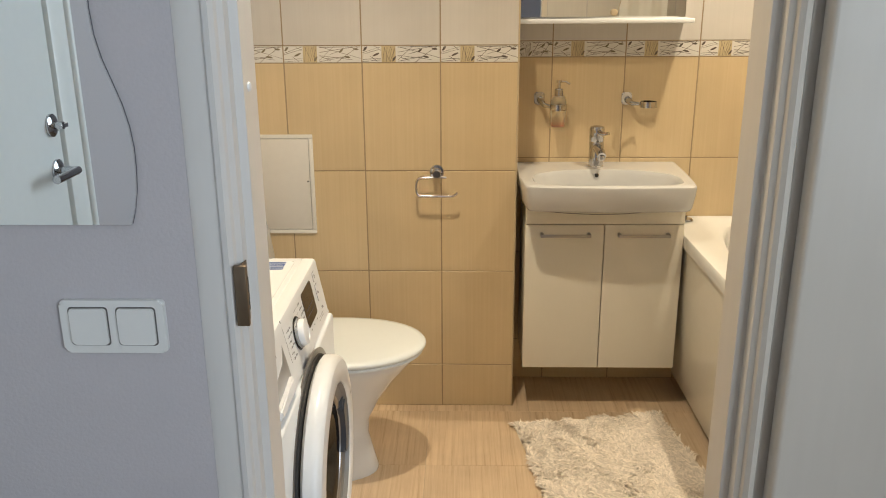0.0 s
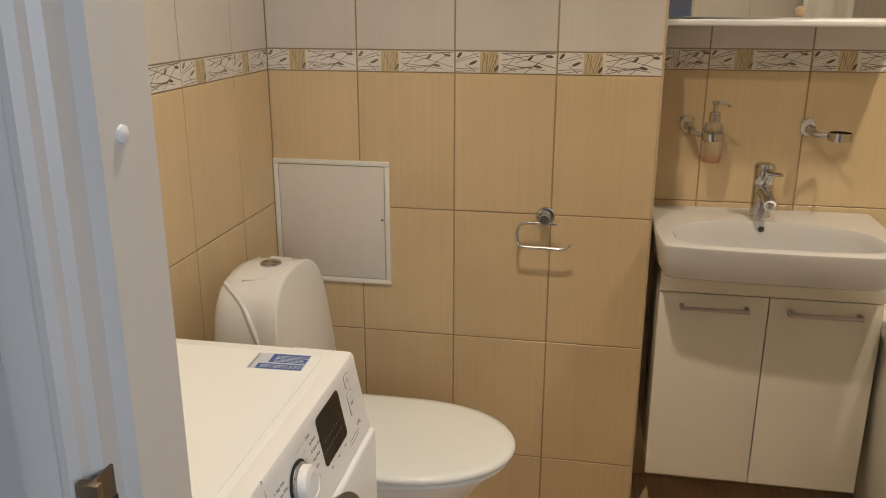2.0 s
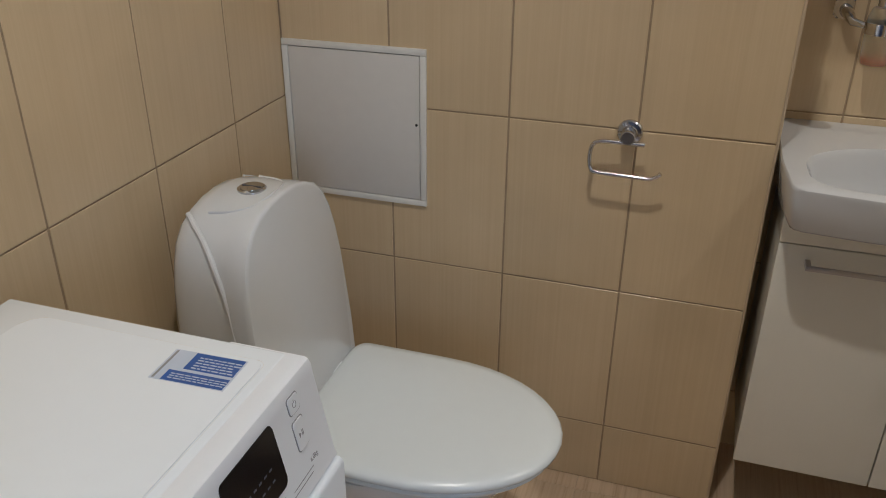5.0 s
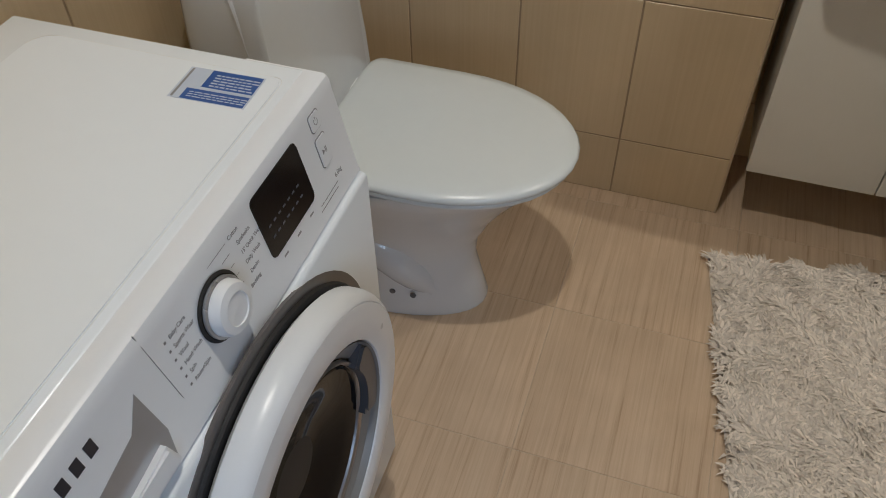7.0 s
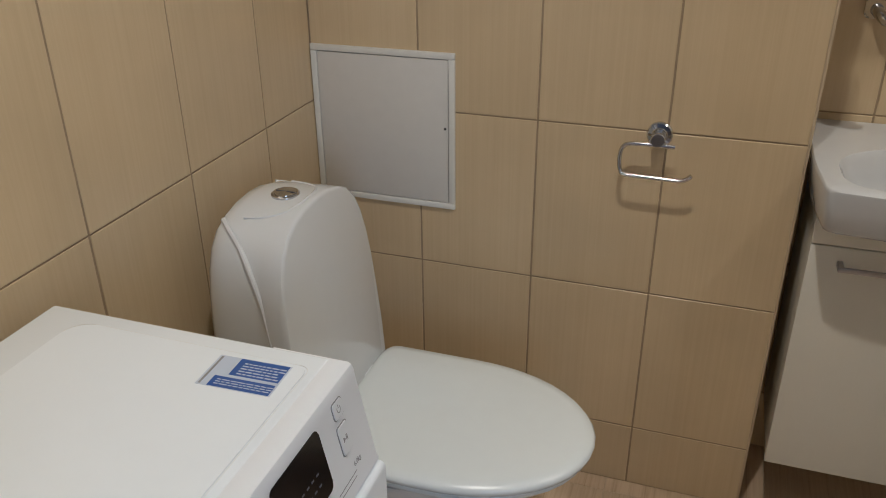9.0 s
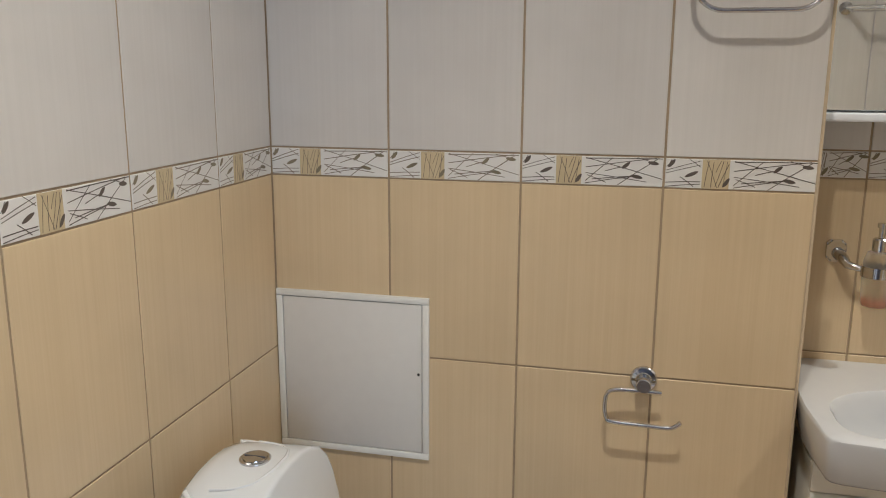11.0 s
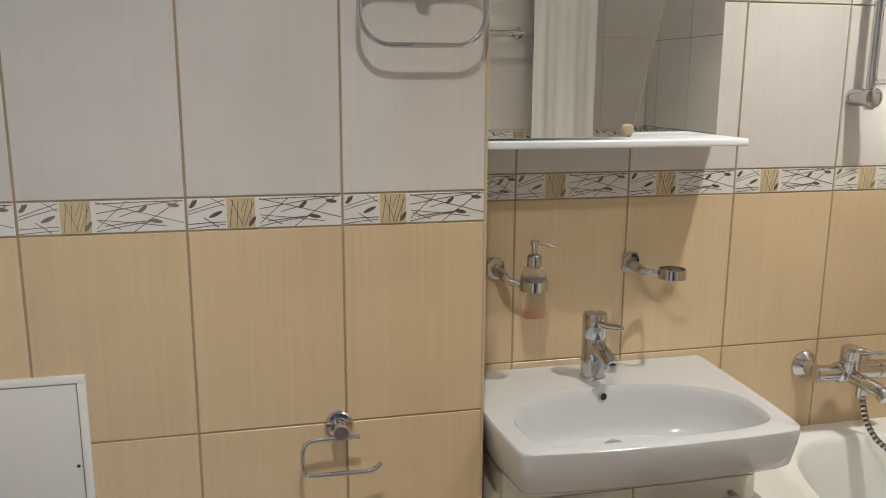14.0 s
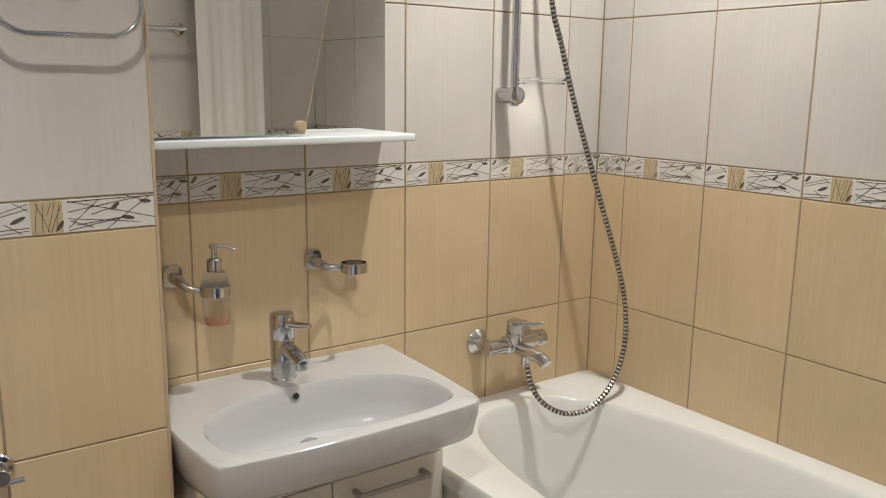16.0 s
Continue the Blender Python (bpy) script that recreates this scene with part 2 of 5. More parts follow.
mg, ntg, pg = material("lamp glow")
pg.inputs["Emission Color"].default_value, pg.inputs["Emission Strength"].default_value = (1, 0.85, 0.62, 1), 12
M_GLOW = mg


# ---- mesh tools ----
def finish(bm, smooth=True, angle=35):
    bmesh.ops.recalc_face_normals(bm, faces=bm.faces)
    if smooth:
        for fc in bm.faces:
            fc.smooth = True
        for ed in bm.edges:
            if len(ed.link_faces) == 2 and ed.calc_face_angle(0) > radians(angle):
                ed.smooth = False


def part(name, bm, mat, parent=None, label="", smooth=True, angle=35, kind=""):
    finish(bm, smooth, angle)
    me = bpy.data.meshes.new(name)
    bm.to_mesh(me)
    bm.free()
    me.materials.append(mat)
    ob = new(name, me)
    if parent is not None:
        ob.parent = parent
    return tagged(ob, label, kind=kind)


def thing(name, label, category, at=(0, 0, 0), group=""):
    """An Empty at the base of a thing; its parts are built in the place's own coordinates and moved under it."""
    ob = new(name)
    ob.location = at
    return tagged(ob, label, category, group)


def settle(root):
    """Parts were built in world coordinates: move their meshes so that each lies right under its parent."""
    at = Vector(root.location)
    seen = set()
    for c in root.children_recursive:
        if c.type == "MESH" and c.data.name not in seen:
            seen.add(c.data.name)
            c.data.transform(Matrix.Translation(-at))
    return root


def box(bm, x0, x1, y0, y1, z0, z1, bevel=0.0, seg=2, m=None):
    mat = Matrix.Translation(((x0 + x1) / 2, (y0 + y1) / 2, (z0 + z1) / 2)) @ Matrix.Diagonal((x1 - x0, y1 - y0, z1 - z0, 1))
    r = bmesh.ops.create_cube(bm, size=1, matrix=mat)
    vs = r["verts"]
    if bevel:
        es = list({e for v in vs for e in v.link_edges})
        rb = bmesh.ops.bevel(bm, geom=es, offset=bevel, segments=seg, profile=0.5, affect="EDGES")
        vs = list({v for fc in rb["faces"] for v in fc.verts} | {v for v in vs if v.is_valid})
    if m is not None:
        bmesh.ops.transform(bm, matrix=m, verts=vs)
    return bm


def loft(bm, rings, cap0=True, cap1=True, closed=True):
    vs = [[bm.verts.new(p) for p in r] for r in rings]
    n = len(rings[0])
    for a, b in zip(vs, vs[1:]):
        for i in range(n if closed else n - 1):
            j = (i + 1) % n
            bm.faces.new((a[i], a[j], b[j], b[i]))
    if cap0:
        bm.faces.new(vs[0])
    if cap1:
        bm.faces.new(vs[-1])
    return vs


def lathe(bm, profile, m, seg=24, cap=True):
    """profile: (radius, height) along the local z of m."""
    rings = [[m @ Vector((r * math.cos(2 * math.pi * i / seg), r * math.sin(2 * math.pi * i / seg), z)) for i in range(seg)] for r, z in profile]
    loft(bm, rings, cap, cap)
    return bm


def axis(at, way):
    return Matrix.Translation(at) @ Vector(way).to_track_quat("Z", "Y").to_matrix().to_4x4()


def curve_points(pts, n=8):
    """A smooth line through the points."""
    P = [Vector(p) for p in pts]
    P = [P[0] * 2 - P[1]] + P + [P[-1] * 2 - P[-2]]
    out = []
    for i in range(1, len(P) - 2):
        a, b, c, d = P[i - 1:i + 3]
        for k in range(n):
            t = k / n
            out.append(0.5 * ((2 * b) + (c - a) * t + (2 * a - 5 * b + 4 * c - d) * t * t + (3 * b - a - 3 * c + d) * t ** 3))
    out.append(P[-2])
    return out


def tube(bm, pts, r, seg=12, close=False, radii=None, flat=1.0):
    pts = [Vector(p) for p in pts]
    n = len(pts)
    up = None
    rings = []
    for i, p in enumerate(pts):
        a = pts[(i - 1) % n] if close or i else p
        b = pts[(i + 1) % n] if close or i < n - 1 else p
        t = (b - a).normalized()
        if up is None:
            up = t.orthogonal().normalized()
        up = (up - t * up.dot(t)).normalized()
        side = t.cross(up)
        rr = radii[i] if radii else r
        rings.append([p + up * (rr * math.cos(2 * math.pi * k / seg)) + side * (rr * flat * math.sin(2 * math.pi * k / seg)) for k in range(seg)])
    if close:
        rings.append(rings[0])
        loft(bm, rings, False, False)
        bmesh.ops.remove_doubles(bm, verts=bm.verts, dist=1e-6)
    else:
        loft(bm, rings)
    return bm


def prism(bm, poly, lo, hi, ax="z"):
    """A polygon pushed out from lo to hi along the axis. The polygon's two numbers are the other axes in order."""
    def put(a, b, c):
        return {"x": (c, a, b), "y": (a, c, b), "z": (a, b, c)}[ax]
    loft(bm, [[put(a, b, lo) for a, b in poly], [put(a, b, hi) for a, b in poly]])
    return bm


def rounded(x0, x1, y0, y1, r, n=6):
    """Outline of a rounded rectangle; r one radius or four (from the lower left, turning left)."""
    rs = r if isinstance(r, (tuple, list)) else (r,) * 4
    out = []
    for (cx, cy, a0), rr in zip(((x0, y0, 180), (x1, y0, 270), (x1, y1, 0), (x0, y1, 90)), rs):
        px, py = cx + (rr if cx == x0 else -rr), cy + (rr if cy == y0 else -rr)
        for k in range(n + 1):
            a = radians(a0 + 90 * k / n)
            out.append((px + rr * math.cos(a), py + rr * math.sin(a)))
    return out


def lettering(word, size, mat, parent, m, name="lettering"):
    cu = bpy.data.curves.new(name, "FONT")
    cu.body, cu.size, cu.align_y = word, size, "CENTER"
    cu.extrude = 0.00015
    tmp = bpy.data.objects.new("tmp", cu)
    scene.collection.objects.link(tmp)
    me = bpy.data.meshes.new_from_object(tmp)
    bpy.data.objects.remove(tmp)
    me.transform(m)
    me.materials.clear()
    me.materials.append(mat)
    me.name = name
    ob = new(name, me)
    ob.parent = parent
    return ob


def structure(name, bm, mat, label=""):
    return part(name, bm, mat, None, label, smooth=False, kind="structure")


# ---- structure ----
XL, XR, YW, YA, XE, YD, YH = -0.853, 1.40, 2.50, 2.731, 0.141, 1.03, 0.93
Z_K, PZ, PX = 0.162, 0.3515, 0.2515
ROWS_Z = [0.0, Z_K, Z_K + PZ, Z_K + 2 * PZ, Z_K + 3 * PZ]
BAND0, BAND1 = ROWS_Z[-1], ROWS_Z[-1] + 0.054
UPPER_Z = [BAND1, BAND1 + PZ, BAND1 + 2 * PZ, BAND1 + 3 * PZ, CEIL]
G = 0.0018  # depth of the grout under the tile face
DL, DR, DTOP = -0.372, 0.392, 2.04  # rough opening of the door

floor_slab = structure("floor", box(bmesh.new(), XL - 0.1, XR + 0.1, YD - 0.1, YA + 0.1, -0.12, -0.0012), M_GROUT_FLOOR, "beige tiled bathroom floor")
wall_back = structure("wall_north", box(bmesh.new(), XL - 0.1, XE - G, YW + G, YA + 0.1, -0.12, CEIL), M_GROUT, "boxed-in wall with tiles, cream above and sand below")
wall_alcove = structure("wall_alcove", box(bmesh.new(), XE - G, XR + 0.1, YA + G, YA + 0.1, -0.12, CEIL), M_GROUT, "tiled wall behind the washbasin and bath")
wall_right = structure("wall_east", box(bmesh.new(), XR + G, XR + 0.1, YD - 0.1, YA + G, -0.12, CEIL), M_GROUT, "tiled wall beside the bath")
wall_left = structure("wall_west", box(bmesh.new(), XL - 0.1, XL - G, YD - 0.1, YW + G, -0.12, CEIL), M_GROUT, "tiled wall behind the toilet and washing machine")
bm = bmesh.new()
box(bm, XL - G, DL, YH, YD - G, 0.0, CEIL)
box(bm, DR, XR + G, YH, YD - G, 0.0, CEIL)
box(bm, DL, DR, YH, YD - G, DTOP, CEIL)
wall_door = structure("wall_south", bm, M_HALLWALL, "wall with the doorway, papered towards the hall and tiled inside")
structure("ceiling", box(bmesh.new(), XL - 0.1, XR + 0.1, YH, YA + 0.1, CEIL, CEIL + 0.1), M_CEILING, "plain white ceiling")
# the hall
HX0, HX1, HY0 = -1.04, 1.20, -2.4
structure("floor_hall", box(bmesh.new(), HX0 - 0.1, HX1 + 0.1, HY0 - 0.1, YD - 0.1, -0.12, -0.005), M_HALLFLOOR, "brown wood floor of the hall")
structure("ceiling_hall", box(bmesh.new(), HX0 - 0.1, HX1 + 0.1, HY0 - 0.1, YH, CEIL, CEIL + 0.1), M_CEILING, "plain white hall ceiling")
bm = bmesh.new()
for a in ((HY0, -1.55, -0.005, CEIL), (-0.35, YH, -0.005, CEIL), (-1.55, -0.35, -0.005, 0.8), (-1.55, -0.35, 2.15, CEIL)):
    box(bm, HX1, HX1 + 0.1, *a)
structure("wall_hall_east", bm, M_HALLWALL, "papered hall wall with a window opening")
structure("wall_hall_west", box(bmesh.new(), HX0 - 0.1, HX0, HY0, YH, -0.005, CEIL), M_HALLWALL, "papered hall wall beside the front door")
structure("wall_hall_south", box(bmesh.new(), HX0 - 0.1, HX1 + 0.1, HY0 - 0.1, HY0, -0.005, CEIL), M_HALLWALL, "papered hall wall")


# door frame: casing, bead, rebate and lining, mirrored for both sides
def frame_side(sign, x_in):
    """Section of the frame in x and y, x measured outwards from the opening."""
    s = [(0.0, YD), (0.0, YH + 0.028), (0.012, YH + 0.024), (0.013, YH + 0.004), (0.020, YH - 0.002), (0.022, YH - 0.010),
         (0.028, YH - 0.016), (0.036, YH - 0.014), (0.040, YH - 0.008), (0.070, YH - 0.006), (0.080, YH - 0.001), (0.080, YH + 0.0005),
         (0.026, YH + 0.0005), (0.026, YD)]
    return [(x_in + sign * a, b) for a, b in s]


JL, JR = -0.341, 0.366
bm = bmesh.new()
prism(bm, frame_side(-1, JL), 0.0, 2.09)
jamb_a = part("door_1", bm, M_PAINT, None, "white painted door frame with a rounded bead", angle=25, kind="structure")
# right jamb of the same frame: darker cream stands in for its dimmer, warmer light
bm = bmesh.new()
prism(bm, frame_side(1, JR), 0.0, 2.09)
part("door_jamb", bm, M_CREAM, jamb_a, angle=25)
bm = bmesh.new()
box(bm, JL, JR, YH - 0.006, YD, 2.015, 2.09, 0.003)
part("door_head", bm, M_PAINT, jamb_a)
bm = bmesh.new()
box(bm, -0.3635, -0.3455, YH - 0.0195, YH - 0.0115, 0.970, 1.061, 0.0015)
box(bm, -0.3545, -0.3515, YH - 0.0120, YH + 0.012, 0.970, 1.061, 0.001)
strike = part("strike_plate", bm, M_BRASS, jamb_a, "bronze-coloured metal strike plate")
bm = bmesh.new()
box(bm, -0.3516, -0.3510, YH - 0.003, YH + 0.012, 0.985, 1.035)
part("latch_hole", bm, M_RUBBER, strike)
bm = bmesh.new()
lathe(bm, [(0.0001, 0.004), (0.004, 0.0036), (0.0065, 0.002), (0.007, 0)], axis((JL, 0.985, 1.302), (1, 0, 0)), 16)
part("screw_cap", bm, M_PLASTIC, jamb_a, "round white plastic screw cap")
bm = bmesh.new()
box(bm, JL + 0.001, JR - 0.001, YH - 0.004, YD + 0.005, -0.004, 0.018, 0.006)
structure("threshold", bm, M_PAINT, "low painted door threshold")

# the open leaf of the bathroom door
leaf = thing("bathroom_door", "open cream painted bathroom door folded back beside its frame", "door", (0.418, 0.9225, 0.01))
bm = bmesh.new()
box(bm, 0.0, 0.66, -0.038, 0.0, 0.0, 2.03, 0.007, 4)
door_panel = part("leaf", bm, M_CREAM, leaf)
bm = bmesh.new()
for z in (0.25, 1.75):
    lathe(bm, [(0.004, 0), (0.004, 0.09)], Matrix.Translation((-0.003, -0.004, z)), 12)
part("hinge", bm, M_STEEL, leaf, "steel hinges")
bm = bmesh.new()
lathe(bm, [(0.024, 0), (0.024, 0.006), (0.009, 0.008), (0.009, 0.045)], axis((0.60, -0.04, 1.0), (0, -1, 0)), 20)
tube(bm, curve_points([(0.60, -0.083, 1.0), (0.57, -0.088, 1.0), (0.49, -0.085, 1.0)]), 0.009, 10)
part("door_handle", bm, M_CHROME, leaf, "chrome lever handle")
leaf.rotation_euler = (0, 0, radians(-1.5))

# front door of the flat, seen in the hall mirror
front = thing("front_door", "white front door with a chrome lock and lever handle", "door", (HX0, 0.5, 0.0))
bm = bmesh.new()
box(bm, HX0 + 0.002, HX0 + 0.04, 0.088, 0.92, 0.0, 2.05, 0.003)
part("leaf", bm, M_FRONT, front)
bm = bmesh.new()
box(bm, HX0 + 0.001, HX0 + 0.05, -0.02, 0.084, 0.0, 2.12, 0.006)
part("frame", bm, M_FRONT, front)
# black filler that paints the dark of the gap between leaf and frame
bm = bmesh.new()
box(bm, HX0 + 0.001, HX0 + 0.034, 0.0835, 0.0885, 0.0, 2.05)
part("door_seal", bm, M_RUBBER, front, "black strip that darkens the gap beside the frame", smooth=False)
bm = bmesh.new()
tube(bm, [(HX0 + 0.05, -0.005, 0.0), (HX0 + 0.05, -0.005, 2.12)], 0.011)
part("bead", bm, M_FRONT, front)
bm = bmesh.new()
for z in (1.137, 1.03):
    lathe(bm, [(0.027, 0), (0.027, 0.005), (0.02, 0.009), (0.009, 0.010), (0.009, 0.03)], axis((HX0 + 0.04, 0.128, z), (1, 0, 0)), 24)
lathe(bm, [(0.010, 0.03), (0.010, 0.05)], axis((HX0 + 0.04, 0.128, 1.03), (1, 0, 0)), 16)
tube(bm, [(HX0 + 0.085, 0.120, 1.03), (HX0 + 0.088, 0.17, 1.03), (HX0 + 0.084, 0.225, 1.028)], 0.010)
box(bm, HX0 + 0.07, HX0 + 0.074, 0.112, 0.144, 1.132, 1.142, 0.001)
part("door_handle", bm, M_CHROME, front, "chrome lock knob and lever")
settle(front)

# hall mirror with a wavy edge
hm = thing("hall_mirror", "frameless wall mirror with a wavy edge", "mirror", (-0.62, YH, 1.118))
side = [(-0.504, 1.118), (-0.4975, 1.14), (-0.4925, 1.165), (-0.490, 1.195), (-0.4895, 1.225), (-0.4925, 1.255), (-0.499, 1.285), (-0.509, 1.315), (-0.519, 1.345),
        (-0.5255, 1.375), (-0.528, 1.41), (-0.527, 1.45), (-0.520, 1.49), (-0.508, 1.53), (-0.498, 1.57), (-0.4925, 1.61), (-0.494, 1.65), (-0.505, 1.69),
        (-0.525, 1.725), (-0.560, 1.755), (-0.61, 1.775)]
outline = side + [(-1.3 - a, b) for a, b in reversed(side)]
bm = bmesh.new()
prism(bm, outline, YH - 0.008, YH - 0.004, "y")
part("glass", bm, M_MIRROR, hm, smooth=False)
bm = bmesh.new()
prism(bm, outline, YH - 0.0039, YH - 0.0005, "y")
part("backing", bm, M_DARKGREY, hm, smooth=False)
settle(hm)

# double light switch
sw = thing("light_switch", "white double rocker light switch on the papered hall wall", "light switch", (-0.548, YH, 0.965))
bm = bmesh.new()
prism(bm, rounded(-0.625, -0.472, 0.923, 1.005, 0.008), YH - 0.009, YH - 0.0003, "y")
es = [e for e in bm.edges if all(v.co.y < YH - 0.0085 for v in e.verts)]
bmesh.ops.bevel(bm, geom=es, offset=0.003, segments=2, affect="EDGES")
part("surround", bm, M_SWITCH, sw)
for x0 in (-0.6105, -0.5405):
    # dark sheet under the rocker paints the shadow along its edges
    bm = bmesh.new()
    prism(bm, rounded(x0 - 0.0022, x0 + 0.0562, 0.9348, 0.9952, 0.006), YH - 0.0092, YH - 0.0088, "y")
    part("shadow_gap", bm, M_RECESS, sw)
    bm = bmesh.new()
    prism(bm, rounded(x0, x0 + 0.054, 0.937, 0.993, 0.005), YH - 0.013, YH - 0.009, "y")
    es = [e for e in bm.edges if all(v.co.y < YH - 0.0125 for v in e.verts)]
    bmesh.ops.bevel(bm, geom=es, offset=0.0015, segments=2, affect="EDGES")
    part("rocker", bm, M_SWITCH, sw)
settle(sw)

# recessed ceiling lamps
for i, (x, y) in enumerate((LAMP_A, LAMP_B)):
    dl = thing("downlight", "round recessed ceiling light with a chrome rim", "ceiling light", (x, y, CEIL), "ceiling lights")
    bm = bmesh.new()
    lathe(bm, [(0.034, -0.0005), (0.045, -0.0005), (0.045, -0.006), (0.034, -0.004)], Matrix.Translation((0, 0, 0)), 28, cap=False)
    part("rim", bm, M_CHROME, dl)
    bm = bmesh.new()
    lathe(bm, [(0.0001, -0.001), (0.033, -0.001), (0.033, -0.003), (0.0001, -0.004)], Matrix.Translation((0, 0, 0)), 24)
    part("bulb", bm, M_GLOW, dl)

# ---- washing machine ----
WX0, WF, WY0, WY1, WZ = -0.82, -0.362, 1.045, 1.675, 0.827
P_AT = Vector((-0.395, 0, 0.808))
P_DOWN = Vector((0.022, 0, -0.111)).normalized()
P_OUT = Vector((0.111, 0, 0.022)).normalized()


def panel_m(y, s, h=0.0006, tall=True):
    """Frame on the slanted control panel: local x along the machine, y up the slope, z out of it."""
    at = P_AT + P_DOWN * s * 1.2267 + P_OUT * h + Vector((0, 1.0695 * y - 0.0795, 0))
    m = Matrix((Vector((0, 1, 0)), -P_DOWN, P_OUT)).transposed().to_4x4()
    return Matrix.Translation(at) @ m @ Matrix.Diagonal((1.07, 1.2 if tall else 1.07, 1.05, 1))


def on_panel(bm, poly, y, s, lo, hi, bevel=0.0):
    loft(bm, [[Vector((a, b, lo)) for a, b in poly], [Vector((a, b, hi)) for a, b in poly]])
    if bevel:
        es = [e for e in bm.edges if all(abs(v.co.z - hi) < 1e-6 for v in e.verts)]
        bmesh.ops.bevel(bm, geom=es, offset=bevel, segments=2, affect="EDGES")
    bmesh.ops.transform(bm, matrix=panel_m(y, s, 0), verts=bm.verts)
    return bm


def washing_machine():
    wm = thing("washing_machine", "white front-loading washing machine with a round grey-rimmed door beside the toilet", "washing machine", (-0.57, 1.345, 0.0))
    bm = bmesh.new()
    prof = [(WX0, 0.02), (WF - 0.006, 0.02), (WF, 0.03), (WF, 0.682), (WF - 0.002, 0.6865), (WF - 0.006, 0.689), (WX0, 0.689)]
    prism(bm, prof, WY0, WY1, "y")
    bmesh.ops.bevel(bm, geom=[e for e in bm.edges if e.calc_face_angle(0) > 1.0], offset=0.005, segments=2, affect="EDGES")
    part("body", bm, M_ENAMEL, wm)
    bm = bmesh.new()
    prof = [(-0.50, 0.6905), (WF - 0.0105, 0.6905), (WF - 0.0085, 0.693)]
    a = P_AT + P_DOWN * 0.110
    prof += [(a.x, a.z), (P_AT.x, P_AT.z), (P_AT.x - 0.0016, P_AT.z + 0.0115), (P_AT.x - 0.0045, P_AT.z + 0.0170), (-0.4035, WZ), (-0.42, WZ), (-0.50, WZ)]
    prism(bm, prof, WY0, WY1, "y")
    bmesh.ops.bevel(bm, geom=[e for e in bm.edges if abs(e.verts[0].co.y - e.verts[1].co.y) < 1e-6 and e.calc_face_angle(0) > 1.2 and e.verts[0].co.x > -0.45], offset=0.004, segments=3, affect="EDGES")
    panel = part("control_panel", bm, M_PLASTIC, wm)
    bm = bmesh.new()
    box(bm, WX0 - 0.005, -0.424, WY0, WY1, 0.793, WZ + 0.0008, 0.005, 3)
    top = part("top", bm, M_ENAMEL, wm)
    bm = bmesh.new()   # shallow raised field of the top
    prism(bm, rounded(WX0 + 0.055, -0.439, WY0 + 0.032, WY1 - 0.027, [0.012, 0.012, 0.012, 0.03]), WZ + 0.0009, WZ + 0.0022)
    bmesh.ops.bevel(bm, geom=[e for e in bm.edges if all(v.co.z > WZ + 0.002 for v in e.verts)], offset=0.0012, segments=2, affect="EDGES")
    field = part("top_field", bm, M_ENAMEL, top)
    bm = bmesh.new()
    tube(bm, [(a, b, WZ + 0.0010) for a, b in rounded(WX0 + 0.054, -0.4375, WY0 + 0.031, WY1 - 0.0255, [0.012, 0.012, 0.012, 0.03])], 0.0003, 5, close=True)
    part("field_edge", bm, M_SWITCH, top, "fine grey joint round the raised field")
    # information sticker on the top
    Z = WZ + 0.0023
    turn = Matrix.Translation((-0.502, 1.611, Z)) @ Matrix.Rotation(radians(2), 4, "Z")
    def flat(x0, x1, y0, y1, z0, z1, mat, name, parent):
        b = bmesh.new()
        box(b, x0, x1, y0, y1, z0, z1, m=turn)
        return part(name, b, mat, parent, smooth=False)
    st = flat(-0.046, 0.046, -0.029, 0.029, 0, 0.0003, M_STICKER, "sticker", wm)
    tagged(st, "blue and pale information sticker")
    flat(-0.018, 0.044, -0.004, 0.028, 0.00031, 0.00042, M_BLUE, "sticker_print", st)
    flat(-0.032, 0.044, -0.028, -0.009, 0.00031, 0.00042, M_BLUE, "sticker_print", st)
    flat(-0.0435, -0.0405, -0.027, 0.027, 0.00031, 0.00042, M_TEXT, "sticker_print", st)
    b = bmesh.new()
    rnd = random.Random(4)
    for r in range(5):
        x = -0.010
        while x < 0.038:
            w = rnd.uniform(0.003, 0.009)
            box(b, x, x + w, 0.019 - r * 0.005, 0.0212 - r * 0.005, 0.00043, 0.0005, m=turn)
            x += w + 0.0015
    for r in range(3):
        x = -0.026
        while x < 0.038:
            w = rnd.uniform(0.003, 0.010)
            box(b, x, x + w, -0.0155 - r * 0.004, -0.0138 - r * 0.004, 0.00043, 0.0005, m=turn)
            x += w + 0.0015
    part("sticker_lettering", b, M_STICKER, st, smooth=False)
    # panel furniture
    bm = bmesh.new()
    on_panel(bm, rounded(-0.0495, 0.0465, -0.0335, 0.0325, 0.007), 1.4995, 0.0305, 0.0002, 0.0012, 0.0005)
    disp = part("display", bm, M_BLACK, panel, "black glossy display window")
    bm = bmesh.new()
    for i in range(7):
        for j in range(2):
            box(bm, -0.036 + i * 0.010, -0.031 + i * 0.010, -0.004 - j * 0.012, -0.002 - j * 0.012, 0.0013, 0.0016, m=panel_m(1.4975, 0.031, 0))
    part("display_marks", bm, M_DARKGREY, disp, smooth=False)
